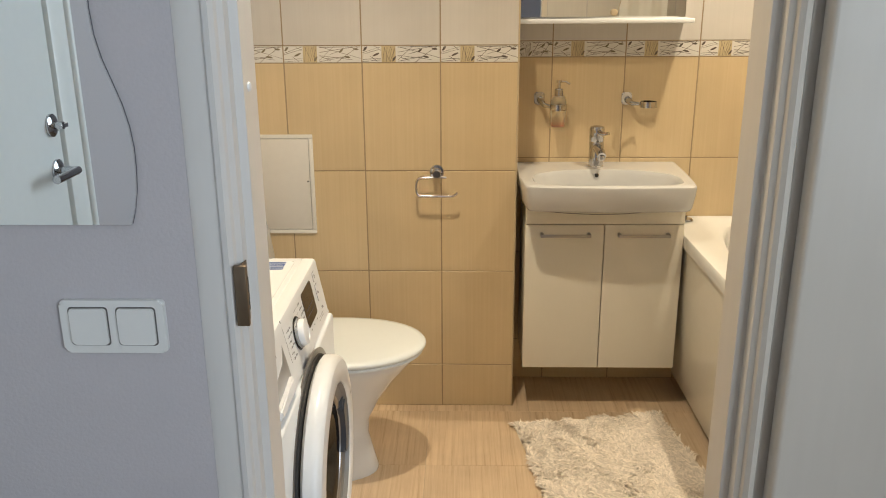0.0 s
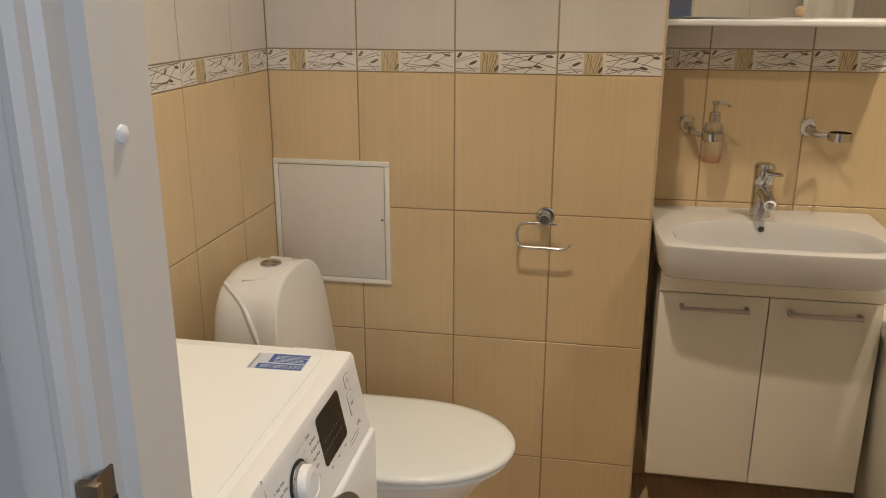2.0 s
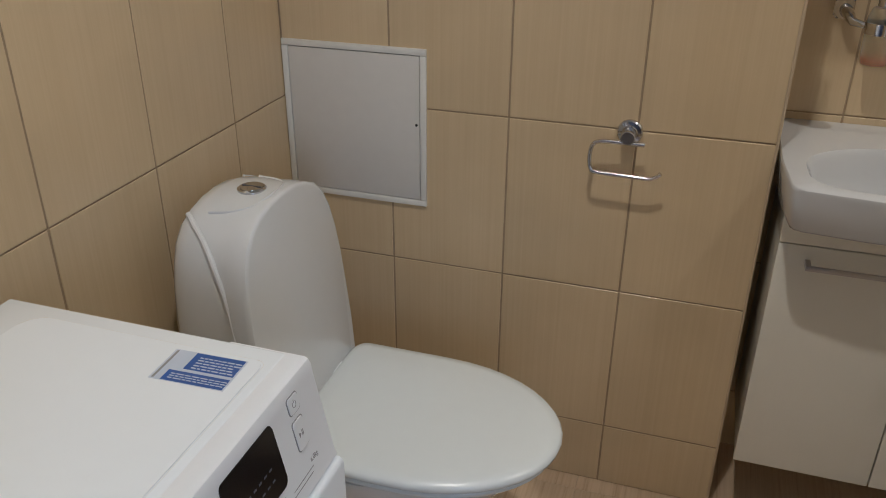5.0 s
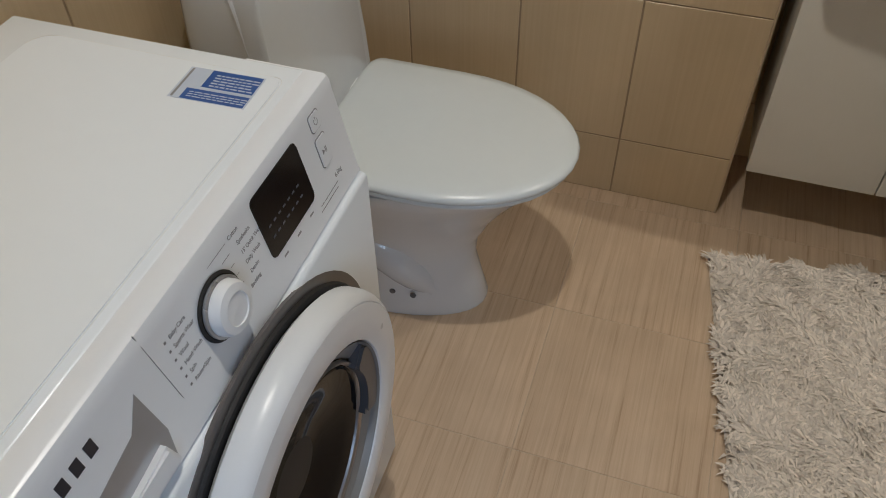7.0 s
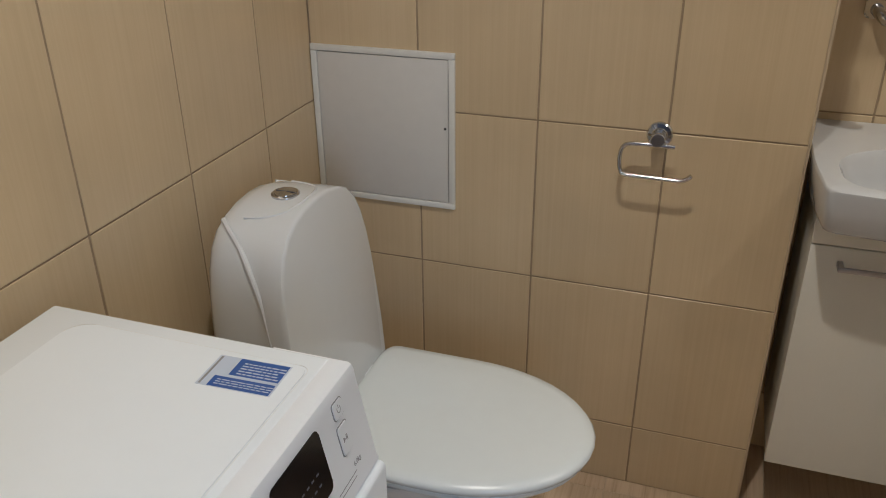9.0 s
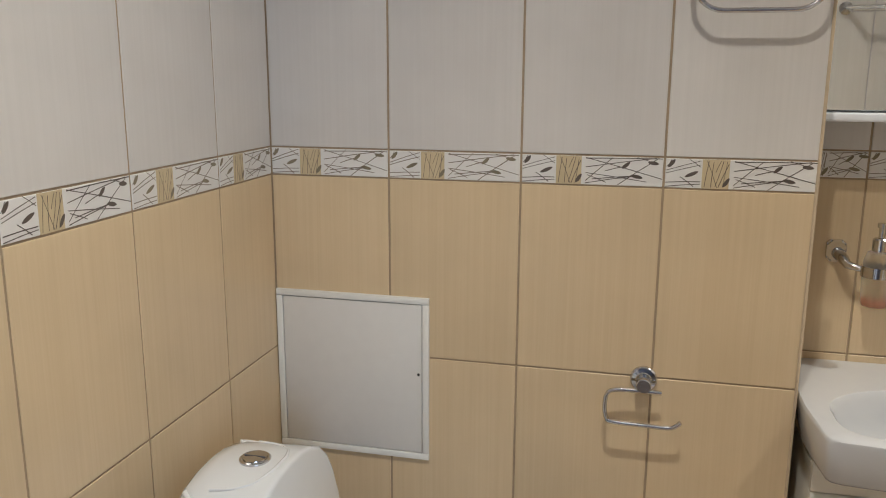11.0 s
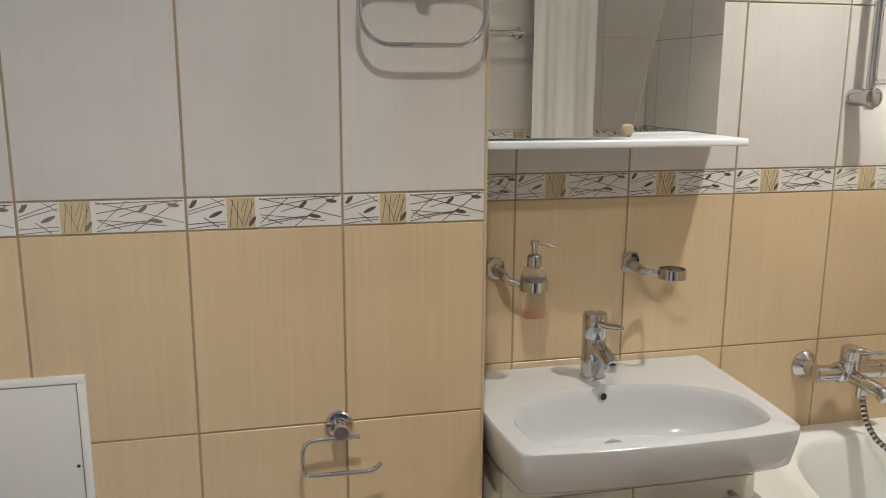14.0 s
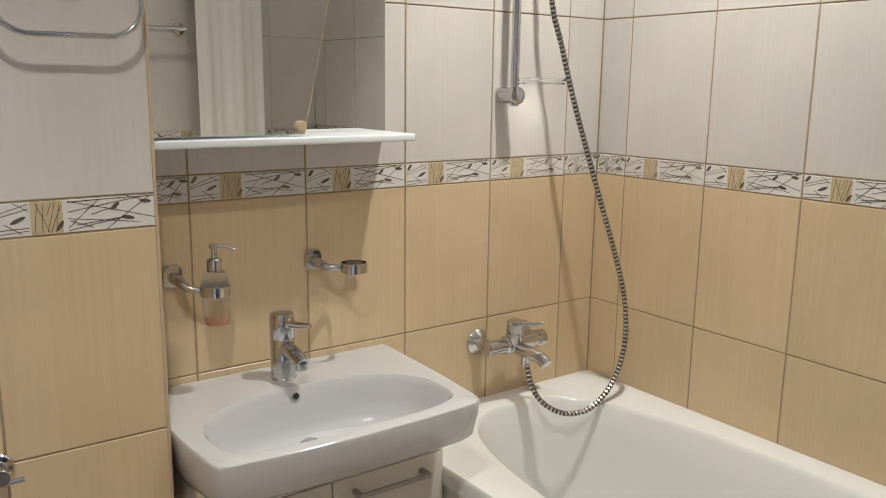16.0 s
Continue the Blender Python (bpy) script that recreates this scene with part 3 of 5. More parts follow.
    for y, s, hw, hh, name in ((1.590, 0.006, 0.0112, 0.0095, "power_button"), (1.588, 0.037, 0.0112, 0.0165, "start_button")):
        bm = bmesh.new()
        on_panel(bm, rounded(-hw, hw, -hh, hh, 0.004), y, s, 0.0001, 0.0008)
        btn = part(name, bm, M_GREY, panel, "white push button with a grey rim")
        bm = bmesh.new()
        on_panel(bm, rounded(-hw + 0.0011, hw - 0.0011, -hh + 0.0011, hh - 0.0011, 0.0033), y, s, 0.0008, 0.0018, 0.0005)
        part("button_face", bm, M_PLASTIC, btn)
        bm = bmesh.new()
        if name == "power_button":
            pts = [(0.0035 * math.cos(radians(a)), 0.0035 * math.sin(radians(a)), 0.002) for a in range(130, 412, 15)]
            tube(bm, pts, 0.00035, 5)
            tube(bm, [(0, 0.001, 0.002), (0, 0.0045, 0.002)], 0.00035, 5)
        else:
            prism(bm, [(-0.0045, -0.003), (-0.0045, 0.003), (-0.0005, 0)], 0.0018, 0.0021)
            box(bm, 0.001, 0.002, -0.003, 0.003, 0.0018, 0.0021)
            box(bm, 0.003, 0.004, -0.003, 0.003, 0.0018, 0.0021)
        bmesh.ops.transform(bm, matrix=panel_m(y, s, 0), verts=bm.verts)
        part("button_sign", bm, M_TEXT, btn)
    # programme dial
    KY, KS = 1.364, 0.0385
    bm = bmesh.new()
    lathe(bm, [(0.031, 0), (0.033, 0.0015), (0.030, 0.003), (0.027, 0.002)], panel_m(KY, KS, 0, False), 40)
    part("dial_ring", bm, M_RUBBER, panel, "dark ring round the dial")
    bm = bmesh.new()
    lathe(bm, [(0.0265, 0.001), (0.026, 0.013), (0.0235, 0.0185), (0.016, 0.0205), (0.0155, 0.019), (0.012, 0.019), (0.0001, 0.0195)], panel_m(KY, KS, 0, False), 40)
    dial = part("dial", bm, M_PLASTIC, panel, "round white programme dial")
    bm = bmesh.new()
    lathe(bm, [(0.0268, 0.003), (0.0290, 0.004), (0.0292, 0.007), (0.0266, 0.008)], panel_m(KY, KS, 0, False), 40, cap=False)
    part("dial_rim", bm, M_SILVER, dial, "bright collar at the foot of the dial")
    # programme names at both sides of the dial
    right = ["Cotton", "Synthetics", "15' Quick Wash", "Daily Wash", "Denim", "Bedding"]
    for i, wd in enumerate(right):
        s = 0.004 + i * 0.0106
        lettering(wd, 0.0057, M_TEXT, panel, panel_m(KY + 0.044 + (0.008 if 0 < i < 5 else 0.0), s, 0.0002))
    left = ["Baby Care", "Sports Wear", "Wool", "Hand Wash", "Spin", "Rinse+Spin"]
    for i, wd in enumerate(left):
        s = 0.013 + i * 0.0096
        lettering(wd, 0.0057, M_TEXT, panel, panel_m(KY - 0.062, s, 0.0002))
    bm = bmesh.new()
    for i in range(6):
        box(bm, -0.069, -0.0665, -(0.013 + i * 0.0096) - 0.0011, -(0.013 + i * 0.0096) + 0.0011, 0.0002, 0.0004, m=panel_m(KY, 0, 0))
    for i in range(6):
        s0 = 0.004 + i * 0.0106
        e = panel_m(KY, 0, 0)
        dy = math.sqrt(max(0.033 ** 2 - (s0 - KS) ** 2, 0.0))
        if dy < 0.037:
            box(bm, max(dy, 0.006) + 0.002, 0.0385, -s0 - 0.0002, -s0 + 0.0002, 0.0002, 0.0004, m=e)
    part("dial_marks", bm, M_TEXT, panel, "fine grey marks round the dial", smooth=False, kind="stuff")
    lettering("6.0kg", 0.0075, M_TEXT, panel, panel_m(1.592, 0.071, 0.0002))
    bm = bmesh.new()
    box(bm, -0.022, 0.022, -0.0004, 0.0004, 0.0002, 0.0004, m=panel_m(1.572, 0.078, 0))
    box(bm, -0.022, 0.022, -0.0004, 0.0004, 0.0002, 0.0004, m=panel_m(1.569, 0.083, 0))
    box(bm, -0.004, 0.004, -0.001, 0.001, 0.0002, 0.0004, m=panel_m(1.47, 0.072, 0))
    box(bm, -0.004, 0.004, -0.001, 0.001, 0.0002, 0.0004, m=panel_m(1.50, 0.072, 0))
    box(bm, -0.004, 0.004, -0.001, 0.001, 0.0002, 0.0004, m=panel_m(1.53, 0.072, 0))
    part("panel_print", bm, M_TEXT, panel, smooth=False, kind="stuff")
    # detergent drawer; its finger recess is a flat shape with the shade as grey
    bm = bmesh.new()
    box(bm, -0.0003, 0.0003, -0.062, 0.016, -0.001, 0.0003, m=panel_m(1.277, 0, 0) @ Matrix.Rotation(radians(5), 4, "Z"))
    part("drawer_seam", bm, M_GREY, panel, smooth=False)
    bm = bmesh.new()
    on_panel(bm, [(-0.135, -0.045), (-0.010, -0.045), (-0.004, -0.020), (-0.010, 0.030), (-0.032, 0.008), (-0.135, -0.008)], 1.258, 0.045, -0.0002, 0.0004)
    dr = part("drawer_recess", bm, M_SILVER, panel, "shaded grey finger recess of the drawer")
    bm = bmesh.new()
    on_panel(bm, [(-0.135, -0.044), (-0.012, -0.044), (-0.018, -0.022), (-0.060, -0.026), (-0.135, -0.030)], 1.258, 0.045, 0.0005, 0.010, 0.003)
    part("drawer_grip", bm, M_PLASTIC, dr)
    for i in range(7):   # maker's word shown as plain bars
        bm = bmesh.new()
        box(bm, i * 0.0165, i * 0.0165 + 0.0095, -0.006, 0.006, 0.0002, 0.0006, m=panel_m(1.092, 0.012, 0))
        part("brand_bar", bm, M_BRAND, panel, smooth=False)
    # seam under the panel
    bm = bmesh.new()
    box(bm, WF - 0.030, WF - 0.0115, WY0 + 0.004, WY1 - 0.004, 0.686, 0.693)
    part("seam", bm, M_GREY, wm, smooth=False)
    # door
    CY, CZ = DOOR_Y, DOOR_Z
    m = axis((WF, CY, CZ), (1, 0, 0))
    # flat ring whose dark colour stands in for the shade of the recess
    bm = bmesh.new()
    lathe(bm, [(0.251, -0.004), (0.253, 0.0012), (0.248, 0.0022), (0.232, 0.0015)], m, 64)
    sur = part("door_surround", bm, M_RECESS, wm, "flat ring toned dark as the shaded recess round the door")
    # black ring that paints the shadowed gap behind the door
    bm = bmesh.new()
    lathe(bm, [(0.240, 0.0024), (0.238, 0.0065), (0.20, 0.0075)], m, 64)
    part("gasket", bm, M_RUBBER, sur, "black ring for the dark gap behind the door")
    bm = bmesh.new()
    lathe(bm, [(0.190, 0.008), (0.229, 0.009), (0.2370, 0.015), (0.2380, 0.028), (0.2360, 0.039), (0.2310, 0.0470), (0.2270, 0.0495), (0.2262, 0.0486), (0.2252, 0.0498), (0.206, 0.0525), (0.187, 0.0520), (0.179, 0.0485), (0.1755, 0.041), (0.174, 0.02)], m, 72, cap=False)
    door = part("door", bm, M_PLASTIC, wm, "round white door with a grey inner ring")
    bm = bmesh.new()
    lathe(bm, [(0.176, 0.047), (0.172, 0.037), (0.153, 0.030), (0.149, 0.026), (0.149, 0.012)], m, 64, cap=False)
    part("inner_ring", bm, M_INNER, door)
    bm = bmesh.new()
    lathe(bm, [(0.149, 0.028), (0.147, 0.034), (0.143, 0.031), (0.139, 0.018)], m, 64, cap=False)
    part("chrome_ring", bm, M_STEEL, door)
    bm = bmesh.new()
    lathe(bm, [(0.143, 0.026), (0.137, 0.029), (0.105, 0.024), (0.070, 0.010), (0.0001, 0.002)], m, 56, cap=False)
    part("door_glass", bm, M_BOWL, door, "dark bowl-shaped door glass")
    bm = bmesh.new()
    b2 = [(0.144 * math.cos(a), 0.133 * math.sin(a)) for a in (radians(x) for x in range(-22, 31, 4))]
    b3 = [(0.173 * math.cos(a), 0.173 * math.sin(a)) for a in (radians(x) for x in range(30, -23, -4))]
    loft(bm, [[(WF + 0.029, CY + a, CZ + b) for a, b in b2 + b3], [(WF + 0.044, CY + a, CZ + b) for a, b in b2 + b3]])
    bmesh.ops.bevel(bm, geom=[e for e in bm.edges if all(v.co.x > WF + 0.0435 for v in e.verts)], offset=0.004, segments=2, affect="EDGES")
    part("door_handle", bm, M_DARKGREY, door, "grey grip in the door ring")
    for x in (WX0 + 0.06, WF - 0.05):
        for y in (WY0 + 0.06, WY1 - 0.06):
            bm = bmesh.new()
            lathe(bm, [(0.022, 0), (0.024, 0.008), (0.014, 0.012), (0.012, 0.03)], Matrix.Translation((x, y, 0)), 16)
            part("foot", bm, M_RUBBER, wm, "black rubber foot")
    return settle(wm)


DOOR_Y, DOOR_Z = 1.377, 0.455
washing_machine().location += Vector((0.008, -0.005, 0.0))


# ---- toilet ----
def egg(x_back, x_front, hw, z, n=40, square=2.6, flat=0.42, yc=2.086, taper=0.10):
    """Plan outline with a blunt back and a rounded nose."""
    xm = x_back + (x_front - x_back) * flat
    out = []
    for i in range(n):
        a = 2 * math.pi * i / n
        c, s = math.cos(a), math.sin(a)
        if c >= 0:
            x = xm + (x_front - xm) * abs(c) ** (2 / 2.15)
            y = hw * math.copysign(abs(s) ** (2 / 2.0), s)
        else:
            x = xm - (xm - x_back) * abs(c) ** (2 / (square * 2))
            y = hw * math.copysign(abs(s) ** (2 / square), s) * (1 - taper * abs(c) ** 2)
        out.append((x, yc + y, z))
    return out


def toilet():
    wc = thing("toilet", "white ceramic toilet with a tall rounded cistern and closed lid", "toilet", (-0.5, 2.095, 0.0))
    bm = bmesh.new()
    rings = [egg(-0.74, -0.303, 0.108, 0.0), egg(-0.74, -0.301, 0.110, 0.012), egg(-0.735, -0.314, 0.101, 0.06), egg(-0.735, -0.330, 0.094, 0.13),
             egg(-0.74, -0.325, 0.098, 0.18), egg(-0.75, -0.290, 0.118, 0.25), egg(-0.76, -0.243, 0.146, 0.315), egg(-0.77, -0.200, 0.168, 0.365),
             egg(-0.78, -0.176, 0.178, 0.392), egg(-0.78, -0.172, 0.179, 0.402)]
    loft(bm, rings)
    part("bowl", bm, M_CERAMIC, wc, angle=50)
    for sgn in (-1, 1):
        bm = bmesh.new()   # bulge of the trap at both sides of the foot
        pts = curve_points([(-0.66, 2.086 + sgn * 0.050, 0.235), (-0.585, 2.086 + sgn * 0.058, 0.215), (-0.505, 2.086 + sgn * 0.060, 0.165), (-0.445, 2.086 + sgn * 0.058, 0.105), (-0.405, 2.086 + sgn * 0.050, 0.060)], 6)
        n = len(pts)
        tube(bm, pts, 0.05, 20, radii=[0.054 * (0.55 + 0.45 * math.sin(math.pi * min(1.0, (i + 2) / n))) for i in range(n)])
        part("trap_bulge", bm, M_CERAMIC, wc, angle=60)
    bm = bmesh.new()
    rings = [egg(-0.60, -0.168, 0.172, 0.403), egg(-0.603, -0.158, 0.178, 0.406), egg(-0.603, -0.157, 0.179, 0.412), egg(-0.600, -0.162, 0.175, 0.4165)]
    loft(bm, rings)
    part("seat", bm, M_LID, wc, angle=60)
    bm = bmesh.new()
    rings = [egg(-0.600, -0.156, 0.177, 0.417, square=13, taper=0.11), egg(-0.610, -0.149, 0.183, 0.421, square=13, taper=0.11), egg(-0.610, -0.147, 0.185, 0.429, square=13, taper=0.11), egg(-0.602, -0.152, 0.180, 0.4355, square=13, taper=0.11),
             egg(-0.595, -0.170, 0.163, 0.4385, square=13, taper=0.11), egg(-0.57, -0.24, 0.11, 0.4405), egg(-0.50, -0.34, 0.05, 0.441)]
    loft(bm, rings)
    part("lid", bm, M_LID, wc, "closed white plastic lid", angle=60)
    for y in (2.02, 2.17):
        bm = bmesh.new()
        lathe(bm, [(0.011, 0), (0.012, 0.002), (0.012, 0.038), (0.011, 0.040)], axis((-0.612, y - 0.02, 0.424), (0, 1, 0)), 16)
        part("hinge", bm, M_LID, wc)

    # cistern: arched sections from the back to the flat, slightly leaning front
    half = [(0.150, 0.400), (0.163, 0.430), (0.166, 0.50), (0.166, 0.58), (0.164, 0.65), (0.158, 0.705), (0.148, 0.748), (0.132, 0.782), (0.108, 0.806), (0.078, 0.820), (0.042, 0.828), (0.0, 0.831)]
    yc = 2.086

    def arch(x, k, drop, lean):
        """One section; k narrows it, drop lowers its crown, lean tips it back towards the top."""
        pts = [(a * k, b - drop * max(0.0, (b - 0.40) / 0.43)) for a, b in half]
        loop = [(-a, b) for a, b in pts] + [(a, b) for a, b in reversed(pts[:-1])]
        return [(x - lean * max(0.0, b - 0.44), yc + a * (1.04 if a > 0 else 1.0), b) for a, b in loop]

    bm = bmesh.new()
    rings = [arch(-0.790, 0.78, 0.030, 0.0), arch(-0.786, 0.84, 0.016, 0.0), arch(-0.775, 0.89, 0.006, 0.0), arch(-0.755, 0.920, 0.001, 0.0), arch(-0.72, 0.940, 0.0, 0.02), arch(-0.685, 0.955, 0.0, 0.04),
             arch(-0.660, 0.975, 0.0, 0.055), arch(-0.652, 0.995, 0.0, 0.06), arch(-0.620, 1.0, 0.0, 0.085), arch(-0.609, 1.0, 0.0, 0.097), arch(-0.6055, 0.990, 0.0015, 0.10), arch(-0.6040, 0.968, 0.005, 0.10)]
    loft(bm, rings)
    cis = part("cistern", bm, M_CERAMIC, wc, "tall cistern with an arched top and flat front", angle=33)
    for sgn in (-1, 1):
        bm = bmesh.new()
        pts = curve_points([(-0.772, yc + sgn * 0.086, 0.8105), (-0.752, yc + sgn * 0.103, 0.802), (-0.722, yc + sgn * 0.124, 0.782), (-0.696, yc + sgn * 0.142, 0.747), (-0.676, yc + sgn * 0.1525, 0.702),
                            (-0.662, yc + sgn * 0.1595, 0.640), (-0.651, yc + sgn * 0.1625, 0.55), (-0.643, yc + sgn * 0.1615, 0.44)], 6)
        tube(bm, pts, 0.0048, 10)
        part("cistern_moulding", bm, M_CERAMIC, cis)
    bm = bmesh.new()
    pts = curve_points([(-0.735, yc - 0.082, 0.8175), (-0.700, yc - 0.074, 0.8200), (-0.674, yc - 0.056, 0.8240), (-0.661, yc - 0.025, 0.8290), (-0.659, yc, 0.8305), (-0.661, yc + 0.025, 0.8290), (-0.674, yc + 0.056, 0.8240), (-0.700, yc + 0.074, 0.8200), (-0.735, yc + 0.082, 0.8175)], 6)
    tube(bm, pts, 0.0028, 8)
    part("lid_seam", bm, M_CERAMIC, cis)
    bm = bmesh.new()
    lathe(bm, [(0.0245, -0.004), (0.0245, 0.0030), (0.022, 0.0050), (0.0190, 0.0042), (0.0185, 0.0055), (0.0001, 0.0068)], Matrix.Translation((-0.702, 2.086, 0.8295)), 32)
    bt = part("flush_button", bm, M_CHROME, cis, "round chrome flush button")
    bm = bmesh.new()
    box(bm, -0.7195, -0.6845, 2.0854, 2.0866, 0.8350, 0.8366)
    part("button_split", bm, M_DARKGREY, bt, smooth=False)
    for x, y in ((-0.480, 1.9905), (-0.435, 1.992)):
        bm = bmesh.new()
        lathe(bm, [(0.0001, 0.003), (0.006, 0.0025), (0.007, 0)], axis((x, y, 0.062), (0, -1, 0.1)), 12)
        part("screw_hole", bm, M_DARKGREY, wc)
    return settle(wc)


toilet()

# ---- service hatch and holders on the boxed wall ----
hatch = thing("access_hatch", "white painted metal inspection hatch set in the tiles", "access panel", (-0.69, YW, 0.65))
HX = (-0.851, -0.533)
bm = bmesh.new()
for a in ((HX[0], HX[1], 0.650, 0.663), (HX[0], HX[1], 0.974, 0.987), (HX[0], HX[0] + 0.013, 0.6635, 0.9735), (HX[1] - 0.013, HX[1], 0.6635, 0.9735)):
    box(bm, a[0], a[1], YW - 0.007, YW + 0.0005, a[2], a[3], 0.0012)
part("frame", bm, M_FRAMEHATCH, hatch)
bm = bmesh.new()
box(bm, HX[0] + 0.0146, HX[1] - 0.0146, YW - 0.0055, YW - 0.0008, 0.6647, 0.9723, 0.001)
hd = part("door", bm, M_HATCH, hatch)
bm = bmesh.new()
box(bm, HX[0] + 0.0128, HX[1] - 0.0128, YW - 0.0012, YW - 0.0004, 0.6630, 0.9740)
part("gap", bm, M_GREY, hatch, smooth=False)
bm = bmesh.new()
lathe(bm, [(0.0001, 0.001), (0.0028, 0.001), (0.003, 0)], axis((HX[1] - 0.021, YW - 0.0055, 0.83), (0, -1, 0)), 10)
part("latch", bm, M_RUBBER, hd)
settle(hatch)

tp = thing("toilet_paper_holder", "empty chrome toilet paper holder on a round wall plate", "toilet paper holder", (-0.126, YW, 0.865))
bm = bmesh.new()
lathe(bm, [(0.0245, 0), (0.0245, 0.006), (0.022, 0.009), (0.015, 0.010), (0.0135, 0.012), (0.0135, 0.042), (0.012, 0.044), (0.0001, 0.044)], axis((-0.124, YW, 0.862), (0, -1, 0)), 32)
part("wall_plate", bm, M_CHROME, tp)
bm = bmesh.new()
y = YW - 0.036
pts = curve_points([(-0.092, y, 0.850), (-0.150, y - 0.002, 0.851), (-0.178, y - 0.003, 0.849), (-0.189, y - 0.004, 0.838), (-0.191, y - 0.006, 0.815), (-0.187, y - 0.008, 0.797), (-0.176, y - 0.009, 0.790),
                    (-0.12, y - 0.009, 0.7885), (-0.078, y - 0.009, 0.788), (-0.064, y - 0.009, 0.793), (-0.056, y - 0.009, 0.801)], 6)
tube(bm, pts, 0.0042, 12)
part("bar", bm, M_CHROME, tp)
settle(tp)

tr = thing("towel_ring", "oval chrome towel ring on the tiled wall", "towel ring", (0.02, YW, 1.60))
bm = bmesh.new()
lathe(bm, [(0.0245, 0), (0.0245, 0.006), (0.022, 0.009), (0.012, 0.010), (0.011, 0.044), (0.0001, 0.046)], axis((0.020, YW, 1.612), (0, -1, 0)), 32)
part("wall_plate", bm, M_CHROME, tr)
bm = bmesh.new()
tube(bm, [(a, YW - 0.040 - (1.612 - b) * 0.06, b) for a, b in rounded(-0.083, 0.123, 1.512, 1.622, [0.05, 0.05, 0.03, 0.03], 8)], 0.0042, 12, close=True)
part("ring", bm, M_CHROME, tr)
settle(tr)


# ---- vanity unit and washbasin ----
CX0, CX1, CYF = 0.172, 0.700, 2.467
vanity = thing("vanity_cabinet", "cream two-door vanity cabinet hung on the wall under the washbasin", "bathroom cabinet", (0.436, 2.6, 0.168))
bm = bmesh.new()
box(bm, CX0 + 0.002, CX1 - 0.002, CYF + 0.018, YA - 0.001, 0.170, 0.735, 0.001)
part("carcass", bm, M_CABINET, vanity)
bm = bmesh.new()
box(bm, CX0, CX1, CYF, CYF + 0.017, 0.691, 0.748, 0.0015)
part("fascia", bm, M_CABINET, vanity)
# thin dark tube laid on the fascia in place of the shadow gap
bm = bmesh.new()
tube(bm, curve_points([(0.252, CYF - 0.0004, 0.7335), (0.33, CYF - 0.0006, 0.7275), (0.42, CYF - 0.0006, 0.7250), (0.50, CYF - 0.0006, 0.727), (0.572, CYF - 0.0004, 0.733)], 5), 0.0012, 6)
part("grip_slit", bm, M_DARKGREY, vanity, "dark curved strip as the shaded slit under the basin")
for k, (a, b, hx) in enumerate(((CX0, 0.4345, (0.222, 0.388)), (0.4375, CX1, (0.479, 0.650)))):
    bm = bmesh.new()
    box(bm, a, b, CYF, CYF + 0.017, 0.168, 0.6885, 0.0015)
    d = part("door", bm, M_CABINET, vanity)
    bm = bmesh.new()
    z = 0.657
    box(bm, hx[0], hx[1], CYF - 0.030, CYF - 0.024, z - 0.005, z + 0.005, 0.0015)
    for x in hx:
        x0 = x if x == hx[0] else x - 0.010
        box(bm, x0, x0 + 0.010, CYF - 0.0295, CYF, z - 0.0055, z + 0.0055, 0.0015)
    part("handle", bm, M_STEEL, d, "brushed steel bar handle")
settle(vanity)


def arc(points, n=10):
    return [(p.x, p.y) for p in curve_points([(a, b, 0) for a, b in points], n)]


